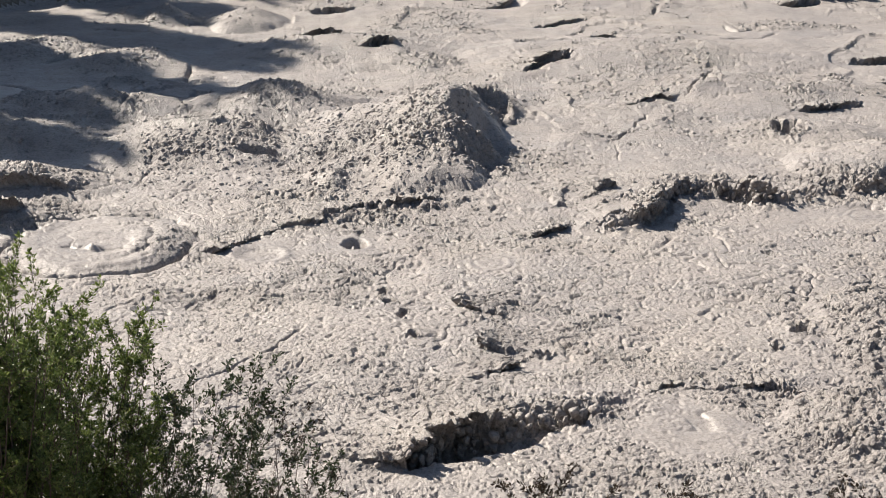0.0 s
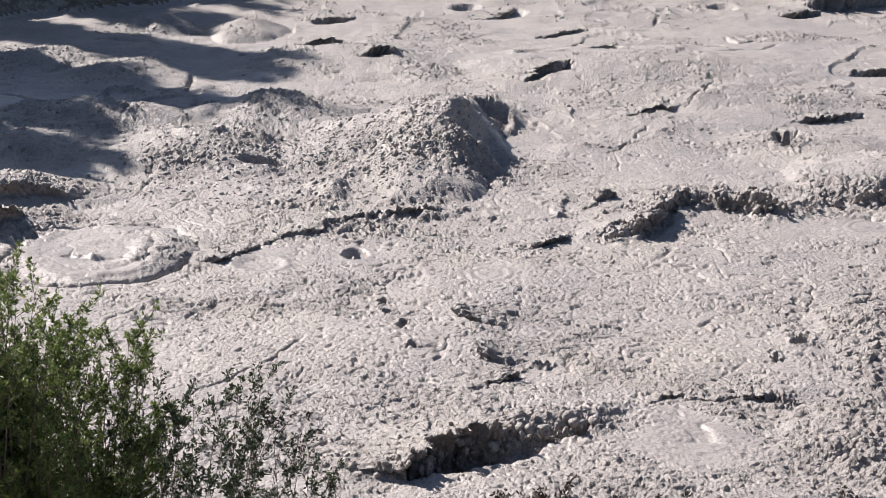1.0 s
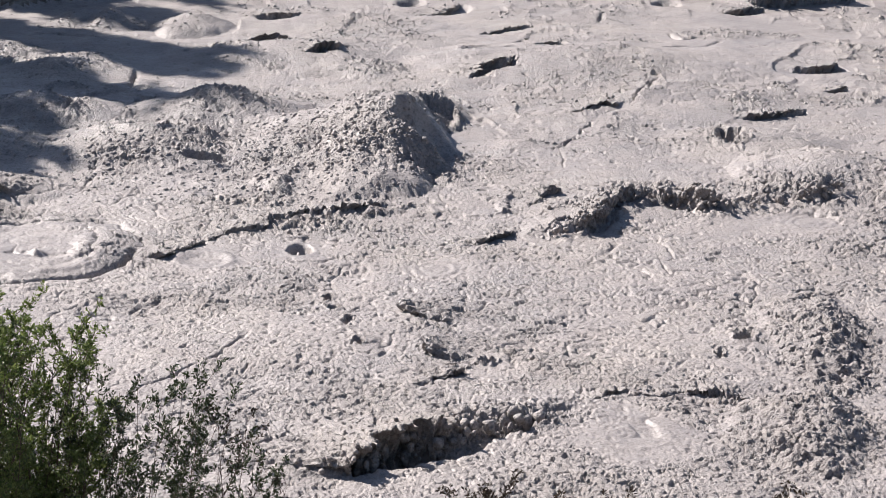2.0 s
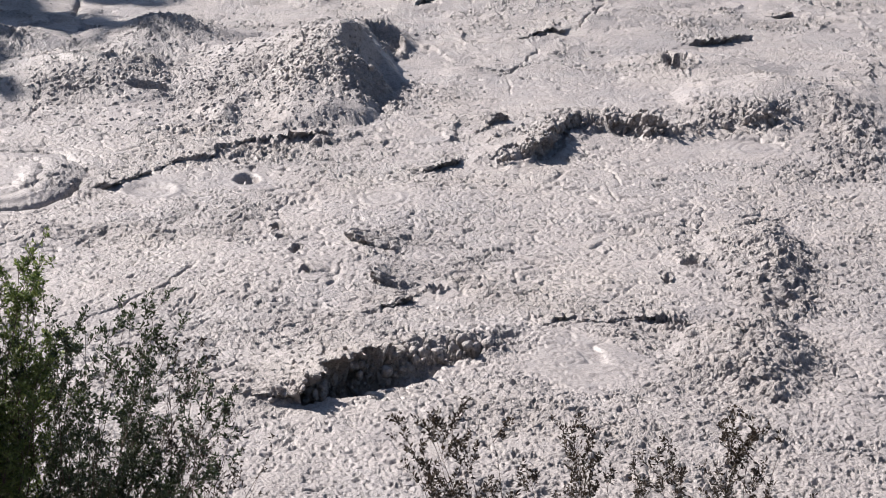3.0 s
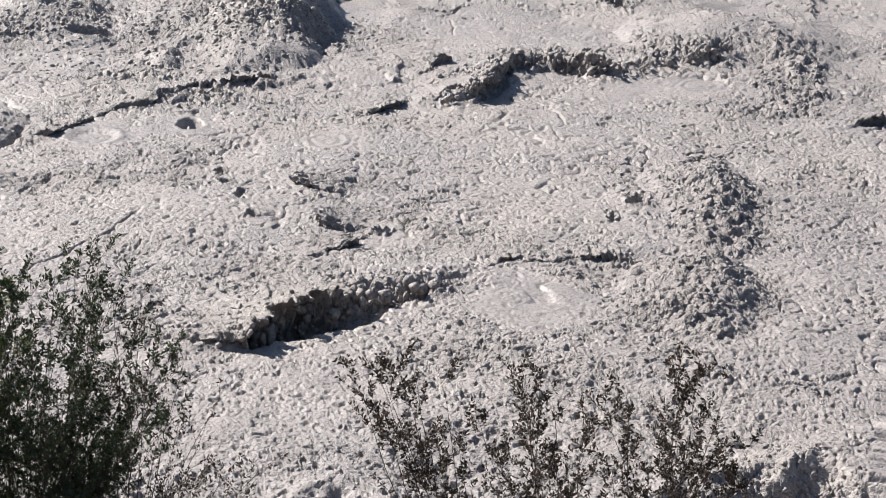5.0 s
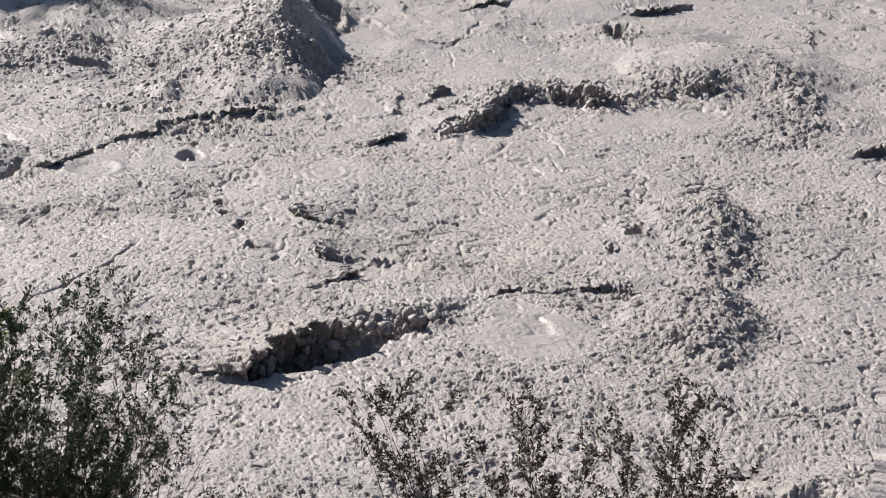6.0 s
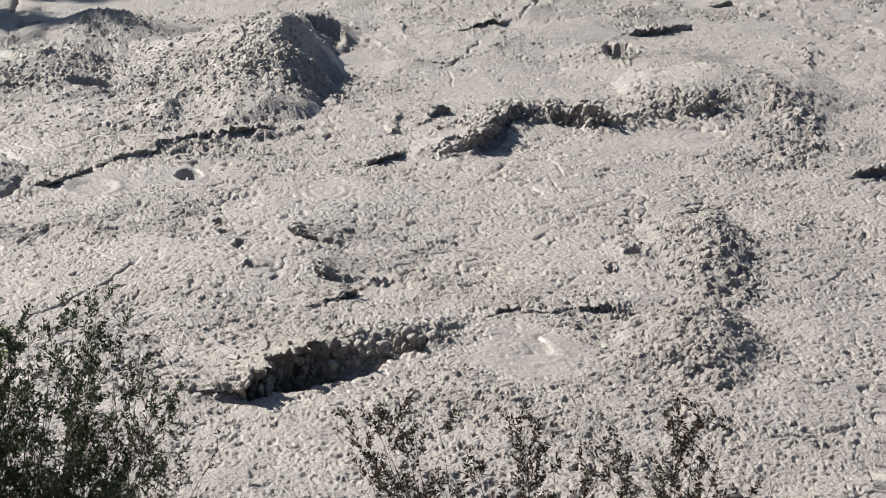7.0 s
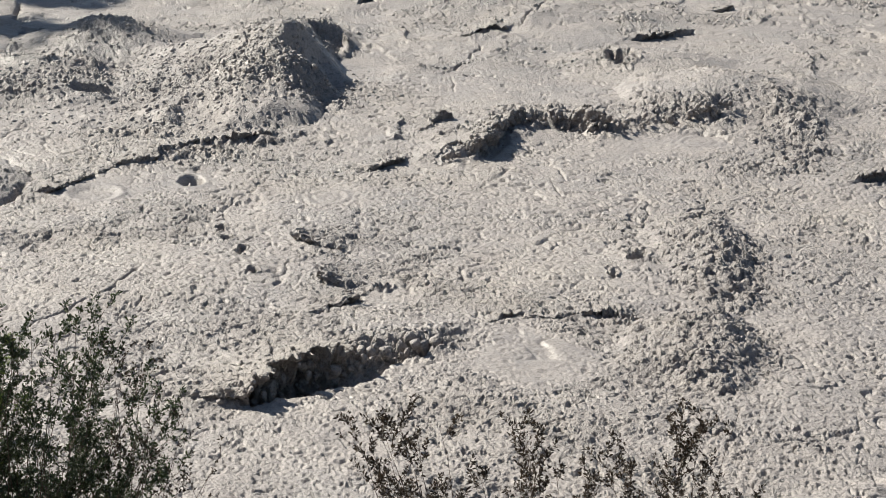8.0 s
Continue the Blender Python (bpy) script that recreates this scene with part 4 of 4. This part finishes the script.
def shrub(base, tips, fill, twigs, reach, tuft, leaf, size, label, seed, thick=0.006, deep=0.2, bare=0.0):
    """A shrub of the bank: stems that run from the base to tips in the plane of its crown, each with side twigs, and tufts of small leaves along these.
    tips: (x, z) round the crown's outline; fill: how many more stems end inside it; bare: the share of tufts that has dropped."""
    rng = random.Random(seed)
    root = new("shrub")
    low = ground_at(*base) - 0.03
    root.location = (base[0], base[1], low)
    tagged(root, label, "shrub", "shrubs on the bank")
    ends = [Vector((x - base[0], rng.uniform(-deep, deep), z - low)) for x, z in tips]
    for _ in range(fill):
        i = rng.randrange(len(tips) - 1)
        p = ends[i].lerp(ends[i + 1], rng.random())
        p = p * (1 - 0.7 * rng.random()) + Vector((rng.uniform(-0.06, 0.06), 0, rng.uniform(-0.05, 0.03)))
        ends.append(Vector((p.x, rng.uniform(-deep, deep), p.z)))
    tv, tf, lv, lf = [], [], [], []
    n = 9
    for top in ends:
        foot = Vector((rng.uniform(-1, 1), rng.uniform(-1, 1), 0)) * thick * 10
        pts = bowed(rng, foot, top, 0.35, n, 0.012)
        pts[0].z = -0.05
        sv, sf = [], []
        tube(sv, sf, pts, [thick * (1 - 0.85 * i / n) for i in range(n + 1)], 5)
        joined("stem", sv, sf, BARK, root)
        side = 1
        for _ in range(twigs):
            u = 0.25 + 0.75 * rng.random() ** 0.8
            i = min(int(u * n), n - 1)
            p = pts[i].lerp(pts[i + 1], u * n - i)
            way = (pts[i + 1] - pts[i]).normalized()
            side = -side
            d = (way * 0.8 + Vector((side * rng.uniform(0.3, 1.0), rng.uniform(-0.7, 0.7), rng.uniform(-0.1, 0.5)))).normalized()
            L = reach * rng.uniform(0.5, 1.2) * (1.35 - 0.8 * u)
            q = [p]
            for j in range(5):
                d = (d + shaky(rng, 0.3) * 0.28).normalized()
                q.append(q[-1] + d * L / 5)
            tube(tv, tf, q, [thick * 0.26 * (1 - 0.15 * j) for j in range(6)], 3)
            spots = [(q[j].lerp(q[j + 1], rng.random()), (q[j + 1] - q[j]).normalized()) for j in range(1, 5)] + [(q[-1], d)]
            for j in (1, 2, 3, 4):
                e = (d + shaky(rng, 0.2) * 0.9).normalized()
                z = q[j] + e * L * rng.uniform(0.15, 0.35)
                tube(tv, tf, [q[j], z], [thick * 0.17, thick * 0.1], 3)
                spots += [(z, e), (q[j].lerp(z, 0.5), e)]
            for z, e in spots:
                if rng.random() < bare:
                    continue
                for _ in range(rng.randint(tuft // 2, tuft)):
                    leaf_at(lv, lf, z + shaky(rng) * size * 0.35, (e * 0.5 + shaky(rng, 0.25)).normalized(), rng, size, 0.2)
    tagged(joined("twig_tangle", tv, tf, BARK, root), kind="stuff")
    tagged(joined("foliage", lv, lf, leaf, root), kind="stuff")
    return root


def shore_tree(base, crown, radii, stems, twigs, leaves, size, seed, thick):
    """A tree of the shore: limbs that bend from the base up into the crown, forking twigs, and whorls of leaves."""
    rng = random.Random(seed)
    root = new("shore_tree")
    root.location = (base[0], base[1], ground_at(base[0], base[1]) - 0.03)
    tagged(root, "dark green bushy tree on the shore", "tree", "trees on the shore")
    crown, radii = Vector(crown), Vector(radii)
    tv, tf, lv, lf = [], [], [], []
    n = 9
    for _ in range(stems):
        q = shaky(rng).normalized() * rng.random() ** 0.4
        top = crown + Vector((q.x * radii.x, q.y * radii.y, abs(q.z) * radii.z if rng.random() < 0.7 else q.z * radii.z))
        foot = Vector((rng.uniform(-1, 1), rng.uniform(-1, 1), 0)) * thick * 8
        pts = bowed(rng, foot, top, 0.4, n, thick * 2)
        pts[0].z = -0.05
        sv, sf = [], []
        tube(sv, sf, pts, [thick * (1 - 0.8 * i / n) for i in range(n + 1)], 5)
        joined("limb", sv, sf, BARK, root)
        way = (pts[-1] - pts[-3]).normalized()
        for _ in range(twigs):
            u = 0.35 + 0.65 * rng.random() ** 0.7
            i = min(int(u * n), n - 1)
            p = pts[i].lerp(pts[i + 1], u * n - i)
            d = (way * 0.5 + shaky(rng, 0.35) * 0.9).normalized()
            L = radii.length * rng.uniform(0.12, 0.34) * (1.25 - u * 0.6)
            q = [p]
            for j in range(4):
                d = (d + shaky(rng, 0.25) * 0.25).normalized()
                q.append(q[-1] + d * L / 4)
            tube(tv, tf, q, [thick * 0.22 * (1 - 0.16 * j) for j in range(5)], 3)
            for _ in range(leaves):
                z = rng.choice(q[1:])
                leaf_at(lv, lf, z + shaky(rng) * L * 0.25, (d * 0.6 + shaky(rng, 0.2)).normalized(), rng, size)
    tagged(joined("twig_tangle", tv, tf, BARK, root), kind="stuff")
    tagged(joined("foliage", lv, lf, LEAF_DARK, root), kind="stuff")
    return root


shrub((-2.2, 6.3), [(-2.75, 4.05), (-2.55, 4.13), (-2.3, 4.08), (-2.1, 4.1), (-1.97, 4.09), (-1.88, 4.03), (-1.8, 3.9), (-1.72, 3.86)], 72, 20, 0.24, 8, LEAF_GREEN, 0.0175, "tall green fine-leaved shrub on the near bank", 9)
shrub((-2.0, 6.1), [(-2.35, 4.0), (-2.2, 4.08), (-2.08, 4.12), (-1.95, 4.12), (-1.86, 4.08), (-1.76, 3.95), (-1.68, 3.8)], 44, 20, 0.2, 8, LEAF_GREEN, 0.0165, "bushy yellowish green fine-leaved shrub on the near bank", 14)
shrub((-1.85, 6.4), [(-2.3, 3.9), (-2.05, 3.92), (-1.85, 3.86), (-1.7, 3.86), (-1.6, 3.83), (-1.55, 3.7), (-1.5, 3.55)], 80, 20, 0.23, 8, LEAF_GREEN, 0.017, "dense green fine-leaved shrub on the near bank", 1)
shrub((-1.5, 6.5), [(-1.75, 3.6), (-1.6, 3.66), (-1.42, 3.68), (-1.28, 3.68), (-1.2, 3.6), (-1.12, 3.52), (-1.04, 3.42), (-0.93, 3.32), (-0.9, 3.25)], 78, 16, 0.19, 6, LEAF_DARK, 0.0165, "open dark green fine-leaved shrub on the near bank", 2, 0.004, 0.25, 0.12)
shrub((-1.2, 6.55), [(-1.3, 3.4), (-1.15, 3.5), (-1.05, 3.46), (-0.97, 3.36), (-0.88, 3.32), (-0.78, 3.12), (-0.7, 2.93), (-0.55, 2.86)], 26, 12, 0.18, 4, LEAF_BROWN, 0.015, "nearly bare brown twiggy shrub on the near bank", 12, 0.0035, 0.15, 0.45)
shrub((0.1, 6.6), [(-0.33, 3.23), (-0.23, 3.21), (-0.12, 3.27), (-0.02, 3.18), (-0.17, 2.96), (0.05, 2.97)], 12, 14, 0.17, 6, LEAF_BROWN, 0.017, "sparse brownish twiggy shrub leaning on the near bank", 3, 0.0035, 0.12, 0.22)
shrub((0.45, 6.6), [(0.13, 3.0), (0.19, 2.92), (0.27, 3.24), (0.34, 3.21), (0.38, 3.1), (0.49, 3.08), (0.52, 2.9)], 12, 14, 0.17, 6, LEAF_BROWN, 0.017, "sparse brownish twiggy shrub on the near bank", 4, 0.0035, 0.12, 0.22)
shrub((0.78, 6.6), [(0.57, 3.04), (0.65, 3.08), (0.81, 3.21), (0.89, 3.12), (0.93, 3.15), (1.05, 3.21), (1.0, 2.95), (1.09, 2.9)], 12, 14, 0.17, 6, LEAF_BROWN, 0.017, "sparse brownish twiggy shrub with spreading stems on the near bank", 5, 0.0035, 0.12, 0.22)
# trees of the left shore, whose shade falls on the pool
for i, (x, y, c, r) in enumerate([(-18.2, 35.6, 8, 1.8), (-18, 42.5, 7, 1.1), (-15.6, 35.0, 8, 0.9), (-18.3, 31.2, 8, 1.3), (-18.5, 46, 7, 2.4), (-19, 33.5, 8.5, 2.0), (-18.8, 40.2, 8, 1.3), (-15.2, 30.0, 7.5, 0.6), (-17.3, 39.0, 8, 1.0)]):
    shore_tree((x, y), (0, 0, c), (r, r, r * 0.8), 18, 14, 26, 0.36, 20 + i, 0.05)
